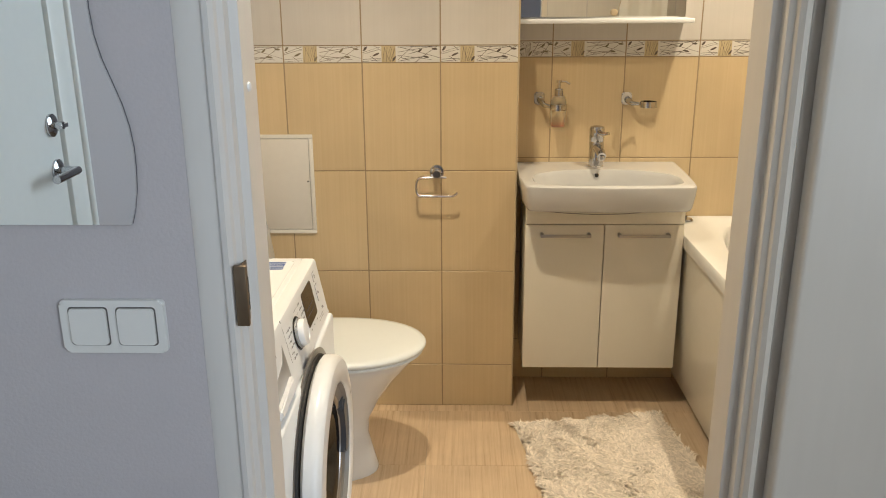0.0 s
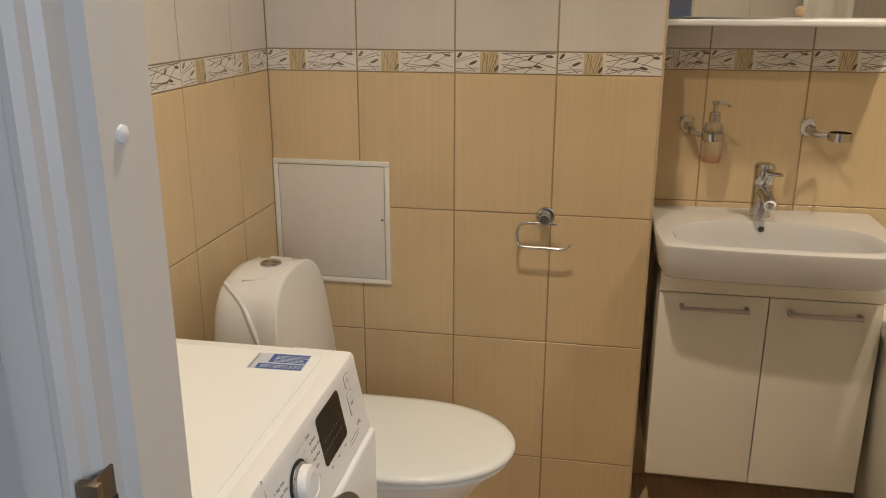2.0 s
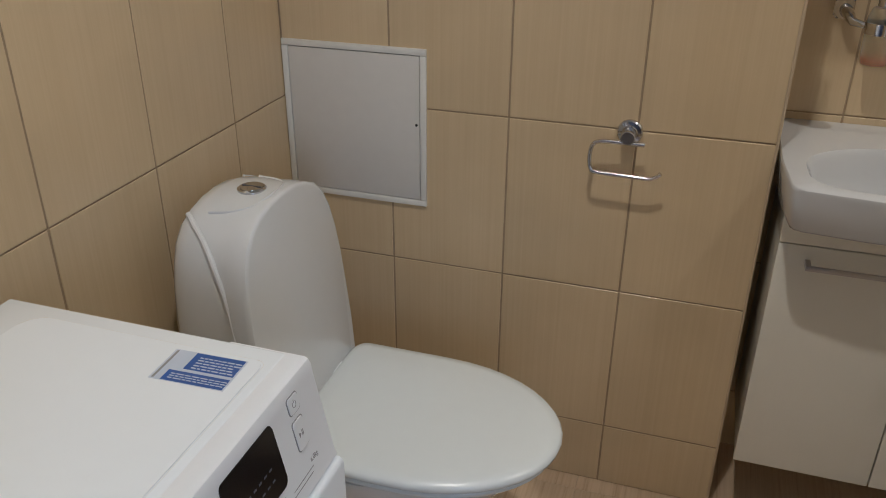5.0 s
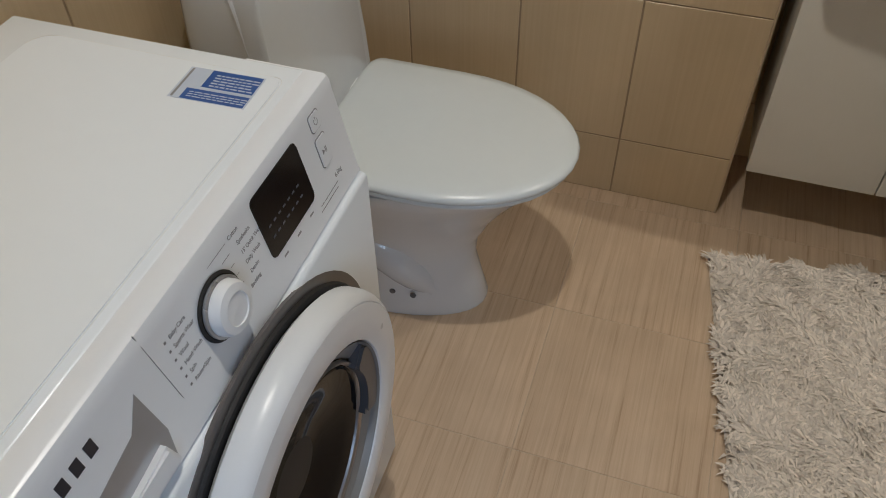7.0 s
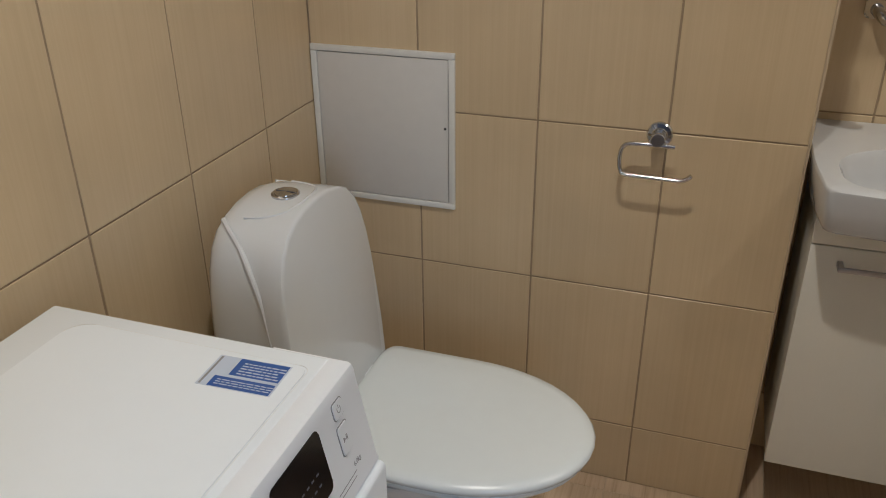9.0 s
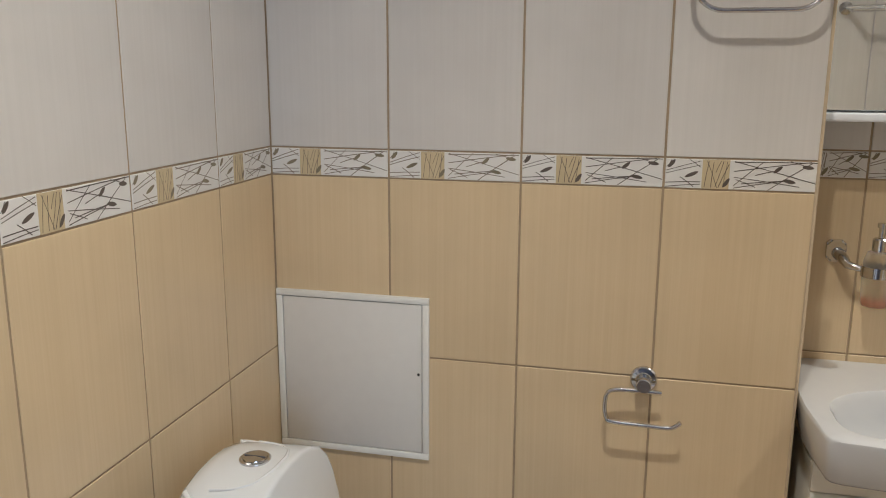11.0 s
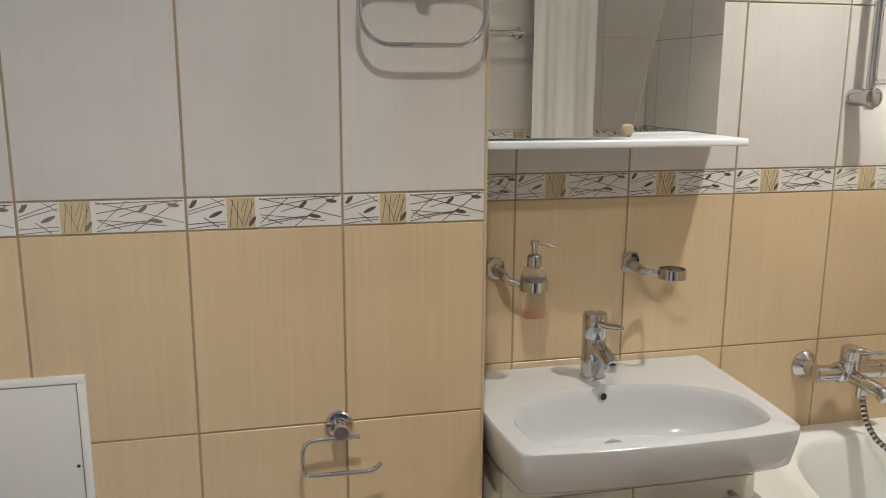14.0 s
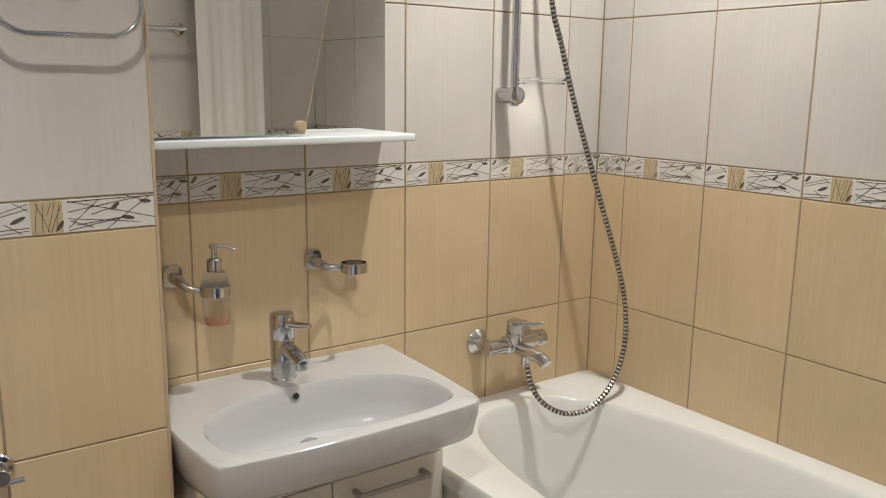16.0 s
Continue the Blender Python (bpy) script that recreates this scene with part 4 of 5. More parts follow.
def basin():
    bs = thing("washbasin", "white ceramic washbasin with a broad shallow bowl on the vanity cabinet", "washbasin", (0.43, 2.55, 0.75))
    x0, x1, yf, yb, zt = 0.148, 0.722, 2.322, YA - 0.001, 0.85
    n = 64

    def outer(k, z):
        """Outline: slanted front corners, bowed front edge; k shrinks it."""
        base = [(x0 + 0.006, yb), (x0, yb - 0.02), (x0, 2.47), (x0 + 0.003, 2.43), (x0 + 0.012, yf + 0.026), (x0 + 0.019, yf + 0.014), (x0 + 0.034, yf + 0.008), (0.28, yf - 0.002), (0.435, yf - 0.008),
                (0.57, yf - 0.006), (0.660, yf + 0.000), (0.680, yf + 0.004), (0.692, yf + 0.014), (0.697, yf + 0.04), (0.706, 2.46), (0.711, 2.56), (x1 - 0.006, yb - 0.02), (x1 - 0.008, yb)]
        cx, cy = 0.435, yb
        return [(cx + (a - cx) * k[0], cy + (b - cy) * k[1], z) for a, b in base]

    bm = bmesh.new()
    rings = [outer((0.90, 0.66), 0.749), outer((0.925, 0.80), 0.750), outer((0.958, 0.94), 0.764), outer((0.972, 0.972), 0.776), outer((0.99, 0.992), 0.815), outer((1, 1), 0.842), outer((0.998, 0.998), 0.8475), outer((0.992, 0.99), zt)]
    vs = loft(bm, rings, True, False)
    top = vs[-1]
    # bowl
    def bowl(k, z, dy=0.0):
        pts = []
        cx, cy = 0.429, 2.455
        for i in range(n):
            a = 2 * math.pi * i / n
            c, s = math.cos(a), math.sin(a)
            x = cx + 0.241 * k * math.copysign(abs(c) ** (0.85 if s > 0 else 0.5), c)
            if s >= 0:
                y = cy + 0.140 * k * abs(s) ** 1.0
            else:
                y = cy - (0.112 - 0.112 * (1 - k) * 0.8) * abs(s) ** 0.45
            pts.append((x, y + dy, z))
        return pts
    inner = [bowl(1.0, zt), bowl(0.985, zt - 0.004), bowl(0.965, zt - 0.014), bowl(0.92, zt - 0.045), bowl(0.84, zt - 0.080, 0.010), bowl(0.66, zt - 0.102, 0.026), bowl(0.40, zt - 0.112, 0.045), bowl(0.12, zt - 0.115, 0.075)]
    iv = loft(bm, inner, False, True)
    edges = [bm.edges.get((top[i], top[(i + 1) % len(top)])) for i in range(len(top))] + [bm.edges.get((iv[0][i], iv[0][(i + 1) % n])) for i in range(n)]
    bmesh.ops.triangle_fill(bm, use_beauty=True, use_dissolve=False, edges=[e for e in edges if e])
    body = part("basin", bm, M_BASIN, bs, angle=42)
    bm = bmesh.new()
    lathe(bm, [(0.0066, -0.002), (0.0088, 0.0), (0.0084, 0.0016), (0.0066, 0.002)], axis((0.419, 2.5865, 0.831), (0, -0.99, 0.1)), 20, cap=False)
    ov = part("overflow_ring", bm, M_CHROME, bs, "chrome overflow ring")
    bm = bmesh.new()
    lathe(bm, [(0.0001, 0.0008), (0.0068, 0.0010)], axis((0.419, 2.5865, 0.831), (0, -0.99, 0.1)), 16, cap=False)
    part("overflow_hole", bm, M_RUBBER, ov)
    bm = bmesh.new()
    lathe(bm, [(0.034, -0.004), (0.035, 0.000), (0.031, 0.003), (0.025, 0.001), (0.024, 0.006), (0.018, 0.010), (0.0001, 0.011)], Matrix.Translation((0.427, 2.538, 0.741)), 28)
    part("drain", bm, M_CHROME, bs, "chrome pop-up waste")
    return settle(bs)


basin()

tap = thing("basin_tap", "chrome single-lever basin mixer tap", "tap", (0.425, 2.655, 0.85))
bm = bmesh.new()
lathe(bm, [(0.027, 0), (0.027, 0.002), (0.0255, 0.004), (0.0255, 0.083), (0.0245, 0.085), (0.0245, 0.088), (0.0258, 0.090), (0.0258, 0.130), (0.023, 0.138), (0.012, 0.141), (0.0001, 0.142)],
      Matrix.Translation((0.425, 2.655, 0.85)), 32)
part("body", bm, M_CHROME, tap)
bm = bmesh.new()
tube(bm, [(0.425, 2.640, 0.918), (0.428, 2.615, 0.914), (0.431, 2.592, 0.906), (0.432, 2.578, 0.898)], 0.014, 16, radii=[0.0165, 0.016, 0.0155, 0.015])
lathe(bm, [(0.011, 0), (0.0125, 0.004), (0.0125, 0.016)], axis((0.432, 2.584, 0.884), (0, 0.05, 1)), 18)
part("spout", bm, M_CHROME, tap)
bm = bmesh.new()
tube(bm, [(0.425, 2.648, 0.971), (0.440, 2.610, 0.970), (0.452, 2.582, 0.975)], 0.006, 12, radii=[0.010, 0.006, 0.0045], flat=1.3)
part("lever", bm, M_CHROME, tap)
settle(tap)


# ---- holders over the basin ----
def arm_holder(x, z, dx, name, label, drop=0.0):
    t = thing(name, label, "holder", (x, YA, z))
    bm = bmesh.new()
    prism(bm, rounded(x - 0.018, x + 0.018, z - 0.022, z + 0.022, 0.011), YA - 0.010, YA - 0.0002, "y")
    bmesh.ops.bevel(bm, geom=[e for e in bm.edges if all(v.co.y < YA - 0.009 for v in e.verts)], offset=0.004, segments=3, affect="EDGES")
    part("wall_plate", bm, M_CHROME, t)
    bm = bmesh.new()
    tube(bm, [(x + 0.003, YA - 0.008, z - 0.004), (x + 0.008, YA - 0.040, z - 0.010), (x + 0.014, YA - 0.052, z - 0.012 - drop * 0.6), (x + 0.035, YA - 0.062, z - 0.012 - drop)], 0.007, 12, radii=[0.012, 0.010, 0.008, 0.006])
    part("arm", bm, M_CHROME, t)
    cx, cy, cz = x + dx, YA - 0.075, z - 0.012 - drop
    bm = bmesh.new()
    lathe(bm, [(0.0265, -0.010), (0.029, -0.010), (0.029, 0.010), (0.0265, 0.010), (0.0262, -0.010)], Matrix.Translation((cx, cy, cz)), 32, cap=False)
    part("ring", bm, M_CHROME, t)
    return t, (cx, cy, cz)


t1, c1 = arm_holder(0.229, 1.076, 0.060, "soap_dispenser", "chrome wall holder with a frosted glass soap dispenser, nearly empty", 0.010)
bm = bmesh.new()
lathe(bm, [(0.012, 0.040), (0.020, 0.036), (0.0262, 0.018), (0.0262, -0.010), (0.0245, -0.055), (0.0215, -0.066), (0.0001, -0.068)], Matrix.Translation(c1), 28, cap=False)
bottle = part("bottle", bm, M_FROST, t1, "frosted glass bottle")
bm = bmesh.new()
lathe(bm, [(0.0001, -0.0655), (0.020, -0.0635), (0.0225, -0.056), (0.0228, -0.052), (0.0001, -0.052)], Matrix.Translation(c1), 24, cap=False)
part("soap", bm, M_SOAP, bottle, "remains of orange soap")
bm = bmesh.new()
lathe(bm, [(0.0145, 0.036), (0.0145, 0.060), (0.012, 0.063), (0.0055, 0.064), (0.0055, 0.082), (0.009, 0.083), (0.009, 0.091), (0.0001, 0.092)], Matrix.Translation(c1), 24)
tube(bm, [(c1[0], c1[1], c1[2] + 0.087), (c1[0] + 0.022, c1[1] - 0.012, c1[2] + 0.086), (c1[0] + 0.034, c1[1] - 0.018, c1[2] + 0.079)], 0.0035, 10)
part("pump", bm, M_CHROME, t1, "chrome pump head")
settle(t1)
t2, c2 = arm_holder(0.533, 1.075, 0.062, "tumbler_holder", "empty chrome tumbler holder ring on a wall plate")
settle(t2)

# ---- mirror cabinet with a shelf ----
mc = thing("mirror_cabinet", "mirror with a slanted hinged mirror door above a white shelf", "mirror cabinet", (0.43, YA, 1.33))
bm = bmesh.new()
box(bm, XE + 0.002, 0.714, 2.598, YA - 0.0005, 1.3315, 1.3470, 0.004, 3)
part("shelf", bm, M_PLASTIC, mc, "white shelf board with a rounded edge")
bm = bmesh.new()
box(bm, XE + 0.004, 0.712, YA - 0.014, YA - 0.0105, 1.3475, 2.05)
part("fixed_mirror", bm, M_MIRROR, mc, smooth=False)
bm = bmesh.new()
box(bm, XE + 0.003, 0.710, YA - 0.010, YA - 0.0005, 1.3475, 2.048)
part("back_board", bm, M_PLASTIC, mc, smooth=False)
bm = bmesh.new()
prism(bm, [(XE + 0.006, 1.352), (0.4605, 1.352), (0.520, 1.62), (0.548, 1.80), (0.548, 2.045), (XE + 0.006, 2.045)], 2.607, 2.611, "y")
md = part("mirror_door", bm, M_MIRROR, mc, smooth=False)
bm = bmesh.new()
prism(bm, [(XE + 0.006, 1.351), (0.4595, 1.351), (0.519, 1.62), (0.547, 1.80), (0.547, 2.045), (XE + 0.006, 2.045)], 2.6112, 2.622, "y")
part("door_board", bm, M_PLASTIC, md, smooth=False)
bm = bmesh.new()
tube(bm, [(0.4610, 2.6085, 1.352), (0.5205, 2.6085, 1.62), (0.5485, 2.6085, 1.80), (0.5485, 2.6085, 2.045)], 0.0013, 6)
part("edge_strip", bm, M_TRIM, md, "thin brown edge of the mirror door")
bm = bmesh.new()
lathe(bm, [(0.0115, 0), (0.0115, 0.006), (0.009, 0.009), (0.0001, 0.0095)], axis((0.452, 2.607, 1.366), (0, -1, 0)), 24)
part("knob", bm, M_TRIM, md, "small round beige knob")
settle(mc)

# ---- bath ----
bath = thing("bathtub", "white acrylic bathtub with a plain apron in the tiled alcove", "bathtub", (1.05, 1.88, 0.0))
BX0, BX1, BY0, BY1, BZ = 0.700, XR - 0.001, YD + 0.001, YA - 0.001, 0.650


def tub(k, z, dx=0.0, n=80):
    pts = []
    cx, cy = 1.056 + dx, 1.90
    hx, hy = 0.280 * k, 0.758 - 0.280 * (1 - k)
    for i in range(n):
        a = 2 * math.pi * i / n
        c, s = math.cos(a), math.sin(a)
        pts.append((cx + hx * math.copysign(abs(c) ** 0.62, c), cy + hy * math.copysign(abs(s) ** 0.80, s), z))
    return pts


bm = bmesh.new()
orim = [rounded(BX0 + 0.004, BX1, BY0, BY1, 0.012, 4), rounded(BX0, BX1, BY0, BY1, 0.012, 4)]
outr = [[(a, b, BZ - 0.040) for a, b in orim[1]], [(a, b, BZ - 0.006) for a, b in orim[1]], [(a, b, BZ) for a, b in orim[0]]]
vo = loft(bm, outr, False, False)
inn = [tub(1.0, BZ), tub(0.985, BZ - 0.003), tub(0.965, BZ - 0.014), tub(0.93, BZ - 0.08), tub(0.90, BZ - 0.18), tub(0.86, BZ - 0.30), tub(0.78, BZ - 0.37), tub(0.55, BZ - 0.40), tub(0.15, BZ - 0.405)]
vi = loft(bm, inn, False, True)
N0 = len(vo[-1])
edges = [bm.edges.get((vo[-1][i], vo[-1][(i + 1) % N0])) for i in range(N0)] + [bm.edges.get((vi[0][i], vi[0][(i + 1) % 80])) for i in range(80)]
bmesh.ops.triangle_fill(bm, use_beauty=True, use_dissolve=False, edges=edges)
part("tub", bm, M_ACRYLIC, bath, angle=45)
bm = bmesh.new()
sec = [(0.712, BZ - 0.041), (0.716, 0.50), (0.728, 0.30), (0.748, 0.12), (0.770, 0.026), (0.778, 0.026), (0.758, 0.12), (0.738, 0.30), (0.726, 0.50), (0.722, BZ - 0.041)]
prism(bm, sec, BY0, BY1, "y")
part("apron", bm, M_APRON, bath, "plain white apron that slopes in to the floor", angle=60)
settle(bath)

plug = thing("bath_plug", "chrome bath plug lying on the rim of the bath", "bath plug", (0.755, 2.665, BZ))
bm = bmesh.new()
lathe(bm, [(0.024, 0), (0.027, 0.004), (0.024, 0.008), (0.012, 0.010), (0.006, 0.012), (0.007, 0.018), (0.0001, 0.020)], Matrix.Translation((0.755, 2.665, BZ + 0.0003)), 28)
part("plug", bm, M_CHROME, plug)
settle(plug)

# ---- bath mixer, hose and rail ----
mx = thing("bath_mixer", "chrome wall-mounted bath mixer with a single lever", "bath mixer", (1.069, YA, 0.80))
for x in (0.994, 1.144):
    bm = bmesh.new()
    lathe(bm, [(0.033, 0), (0.033, 0.004), (0.026, 0.012), (0.017, 0.020), (0.015, 0.030), (0.015, 0.05)], axis((x, YA, 0.806), (0, -1, 0)), 32)
    part("wall_flange", bm, M_CHROME, mx)
bm = bmesh.new()
lathe(bm, [(0.014, 0), (0.019, 0.003), (0.019, 0.058), (0.024, 0.062), (0.024, 0.108), (0.019, 0.112), (0.019, 0.165), (0.022, 0.167), (0.022, 0.188), (0.015, 0.191)], axis((0.978, YA - 0.058, 0.803), (1, 0, 0)), 28)
lathe(bm, [(0.023, -0.012), (0.023, 0.028), (0.0215, 0.030), (0.0215, 0.033), (0.023, 0.035), (0.023, 0.058), (0.018, 0.064), (0.0001, 0.066)], axis((1.063, YA - 0.064, 0.803), (0, -0.1, 1)), 28)
part("body", bm, M_CHROME, mx)
bm = bmesh.new()
tube(bm, curve_points([(1.064, YA - 0.070, 0.797), (1.070, YA - 0.125, 0.794), (1.075, YA - 0.155, 0.789), (1.077, YA - 0.172, 0.777)], 5), 0.016, 18)
part("spout", bm, M_CHROME, mx)
bm = bmesh.new()
tube(bm, [(1.066, YA - 0.080, 0.859), (1.085, YA - 0.110, 0.863), (1.100, YA - 0.135, 0.870)], 0.006, 12, radii=[0.009, 0.005, 0.0035])
part("lever", bm, M_CHROME, mx)
bm = bmesh.new()
lathe(bm, [(0.012, 0), (0.012, 0.03), (0.010, 0.034)], axis((1.078, YA - 0.095, 0.786), (0, 0, -1)), 18)
part("hose_joint", bm, M_CHROME, mx)
settle(mx)

rail = thing("shower_rail", "chrome shower rail with a clear soap dish and a hand shower", "shower rail", (1.052, YA, 1.42))
bm = bmesh.new()
tube(bm, [(1.052, YA - 0.052, 1.40), (1.052, YA - 0.052, 2.06)], 0.0105, 20)
part("rod", bm, M_CHROME, rail)
for z in (1.425, 2.04):
    bm = bmesh.new()
    lathe(bm, [(0.019, 0), (0.019, 0.052), (0.021, 0.054), (0.021, 0.066), (0.015, 0.070), (0.0001, 0.070)], axis((1.052, YA, z), (0, -1, 0)), 28)
    part("bracket", bm, M_CHROME, rail)
bm = bmesh.new()
prism(bm, rounded(1.070, 1.175, YA - 0.115, YA - 0.020, 0.03), 1.452, 1.456)
tube(bm, [(a, b, 1.463) for a, b in rounded(1.070, 1.175, YA - 0.115, YA - 0.020, 0.03)], 0.0035, 8, close=True)
part("soap_dish", bm, M_CLEAR, rail, "clear plastic soap dish").visible_shadow = False
bm = bmesh.new()
box(bm, 1.036, 1.080, YA - 0.080, YA - 0.030, 1.90, 1.94, 0.01, 3)
tube(bm, [(1.075, YA - 0.06, 1.92), (1.13, YA - 0.09, 1.925)], 0.012, 14)
part("slider", bm, M_CHROME, rail)
bm = bmesh.new()
tube(bm, curve_points([(1.125, YA - 0.075, 1.80), (1.13, YA - 0.09, 1.92), (1.13, YA - 0.13, 2.03)], 5), 0.012, 14)
lathe(bm, [(0.016, 0), (0.042, 0.018), (0.045, 0.028), (0.040, 0.034), (0.0001, 0.035)], axis((1.13, YA - 0.13, 2.045), (0, -0.8, -0.6)), 32)
part("hand_shower", bm, M_CHROME, rail)
settle(rail)

HOSE = [(1.088, YA - 0.095, 0.758), (1.074, YA - 0.107, 0.750), (1.077, YA - 0.130, 0.696), (1.098, YA - 0.160, 0.659), (1.147, YA - 0.185, 0.637), (1.208, YA - 0.200, 0.643), (1.268, YA - 0.205, 0.684), (1.307, YA - 0.205, 0.745), (1.327, YA - 0.200, 0.823), (1.324, YA - 0.190, 0.920), (1.301, YA - 0.175, 1.024), (1.262, YA - 0.155, 1.155), (1.225, YA - 0.135, 1.283), (1.186, YA - 0.115, 1.420), (1.161, YA - 0.095, 1.540), (1.137, YA - 0.080, 1.645), (1.125, YA - 0.075, 1.80)]
hose = thing("shower_hose", "ribbed chrome shower hose hanging in a loop", "shower hose", HOSE[0])
line = curve_points(HOSE, 10)
# even steps along the hose
acc, steps = 0.0, [line[0]]
for a, b in zip(line, line[1:]):
    L = (b - a).length
    while acc + L >= 0.0026:
        a = a + (b - a) * ((0.0026 - acc) / L)
        L = (b - a).length
        acc = 0.0
        steps.append(a)
    acc += L
bm = bmesh.new()
tube(bm, steps, 0.0068, 8, radii=[0.0074 if (i // 2) % 2 else 0.0062 for i in range(len(steps))])
for i, fc in enumerate(bm.faces):
    fc.material_index = 1 if (i // 8) % 4 in (0, 1) and len(fc.verts) == 4 else 0
h = part("hose", bm, M_HOSE, hose)
h.data.materials.append(M_HOSE_DARK)
settle(hose)

# ---- towel bar and shower curtain by the doorway, seen in the mirror ----
tb = thing("towel_bar", "chrome towel bar on the tiled wall beside the doorway", "towel bar", (0.60, YD, 1.632))
bm = bmesh.new()
tube(bm, [(0.49, YD + 0.055, 1.632), (0.755, YD + 0.055, 1.632)], 0.007, 14)
for x in (0.50, 0.745):
    lathe(bm, [(0.022, 0), (0.022, 0.006), (0.009, 0.009), (0.009, 0.055)], axis((x, YD, 1.632), (0, 1, 0)), 24)
part("bar", bm, M_CHROME, tb)
settle(tb)
cur = thing("shower_curtain", "white shower curtain gathered at the end of the bath", "shower curtain", (0.92, YD + 0.09, 0.68))
bm = bmesh.new()
loft(bm, [[(0.785 + 0.25 * i / 96, YD + 0.075 + 0.006 * math.sin(i * 0.13) + 0.0015 * math.sin(i * 0.4 + z), z) for i in range(97)] for z in (0.66, 1.2, 1.8, 2.15)], False, False, closed=False)
part("cloth", bm, M_CURTAIN, cur, angle=180)
for i in range(7):
    bm = bmesh.new()
    tube(bm, [(0.82 + i * 0.033, YD + 0.075 + 0.016 * math.cos(a), 2.165 + 0.016 * math.sin(a)) for a in (2 * math.pi * k / 12 for k in range(12))], 0.0015, 6, close=True)
    part("ring", bm, M_PLASTIC, cur)
settle(cur)
rod = thing("curtain_rod", "white rod for the shower curtain over the bath", "curtain rod", (0.80, 1.9, 2.175))
bm = bmesh.new()
tube(bm, [(0.78, YD + 0.002, 2.175), (0.78, YD + 0.05, 2.175), (0.80, YD + 0.075, 2.175), (XR - 0.002, YD + 0.075, 2.175)], 0.010, 14)
part("rod", bm, M_PLASTIC, rod)
settle(rod)


# ---- shaggy bath mat ----
def bath_mat():
    rnd = random.Random(11)
    W, L = 0.52, 0.78
    mat = thing("bath_mat", "cream long-pile bath mat on the beige floor", "bath mat", (0.140, 2.348, 0.0))
    bm = bmesh.new()
    n, k = 14, 20
    rows = [[bm.verts.new((W * i / n + rnd.uniform(-0.002, 0.002), -L * j / k + rnd.uniform(-0.002, 0.002), (0.001 if i in (0, n) or j in (0, k) else 0.010) + rnd.uniform(0, 0.002))) for i in range(n + 1)] for j in range(k + 1)]
    for j in range(k):
        for i in range(n):
            bm.faces.new((rows[j][i], rows[j + 1][i], rows[j + 1][i + 1], rows[j][i + 1]))
    part("backing", bm, M_MATBASE, mat)
    verts, faces = [], []
    for t in range(21000):
        x, y = rnd.uniform(0.0, W), -rnd.uniform(0.0, L)
        q = Vector((x * 9, y * 9, 0.3))
        a = math.pi * 1.5 * noise.noise(q) + 1.1 * noise.noise(Vector((x * 45, y * 45, 2.0))) + 2.6 + rnd.gauss(0, 0.55)
        lean = 1.32 + 0.35 * noise.noise(Vector((x * 30, y * 30, 7.0))) + rnd.uniform(-0.2, 0.2)
        ln = rnd.uniform(0.017, 0.028) * (1 + 0.25 * noise.noise(Vector((x * 26, y * 26, 5))))
        w = rnd.uniform(0.0013, 0.0029)
        dx, dy = math.cos(a), math.sin(a)
        px, py = -dy * w, dx * w
        base = len(verts)
        z = 0.006 if 0.01 < x < W - 0.01 and 0.01 < -y < L - 0.01 else 0.002
        for f, ww in ((0.0, 1.0), (0.35, 1.25), (0.7, 1.0), (1.0, 0.2)):
            out = ln * f * math.sin(lean * f)
            up = ln * f * math.cos(lean * f * 0.9)
            cx, cy, cz = x + dx * out, y + dy * out, z + up * 0.85
            verts.append((cx + px * ww, cy + py * ww, cz))
            verts.append((cx - px * ww, cy - py * ww, cz + 0.0008))
        for q in range(3):
            b = base + q * 2
            faces.append((b, b + 1, b + 3, b + 2))
    me = bpy.data.meshes.new("pile")
    me.from_pydata(verts, [], faces)
    me.materials.append(M_PILE)
    pile = new("shag_pile", me)
    pile.parent = mat
    tagged(pile, "dense shaggy cream pile", kind="stuff")
    mat.rotation_euler = (0, 0, radians(9.5))


bath_mat()

# ---- tiles ----
TILE_MESH = {}


def tile_mesh(w, h, mat, t=0.0016, gap=0.0032, side=None):
    """A tile w by h, face at local -y, with its edges eased."""
    key = (round(w, 4), round(h, 4), mat.name)
    if key not in TILE_MESH:
        bm = bmesh.new()
        side = gap if side is None else side
        x0, x1, z0, z1, e = side / 2, w - side / 2, gap / 2, h - gap / 2, 0.0009
        r = [[(x0, t, z0), (x1, t, z0), (x1, t, z1), (x0, t, z1)], [(x0, e, z0), (x1, e, z0), (x1, e, z1), (x0, e, z1)],
             [(x0 + e, 0, z0 + e), (x1 - e, 0, z0 + e), (x1 - e, 0, z1 - e), (x0 + e, 0, z1 - e)]]
        loft(bm, r)
        bmesh.ops.recalc_face_normals(bm, faces=bm.faces)
        me = bpy.data.meshes.new("tile")
        bm.to_mesh(me)
        bm.free()
        me.materials.append(mat)
        TILE_MESH[key] = me
    return TILE_MESH[key]


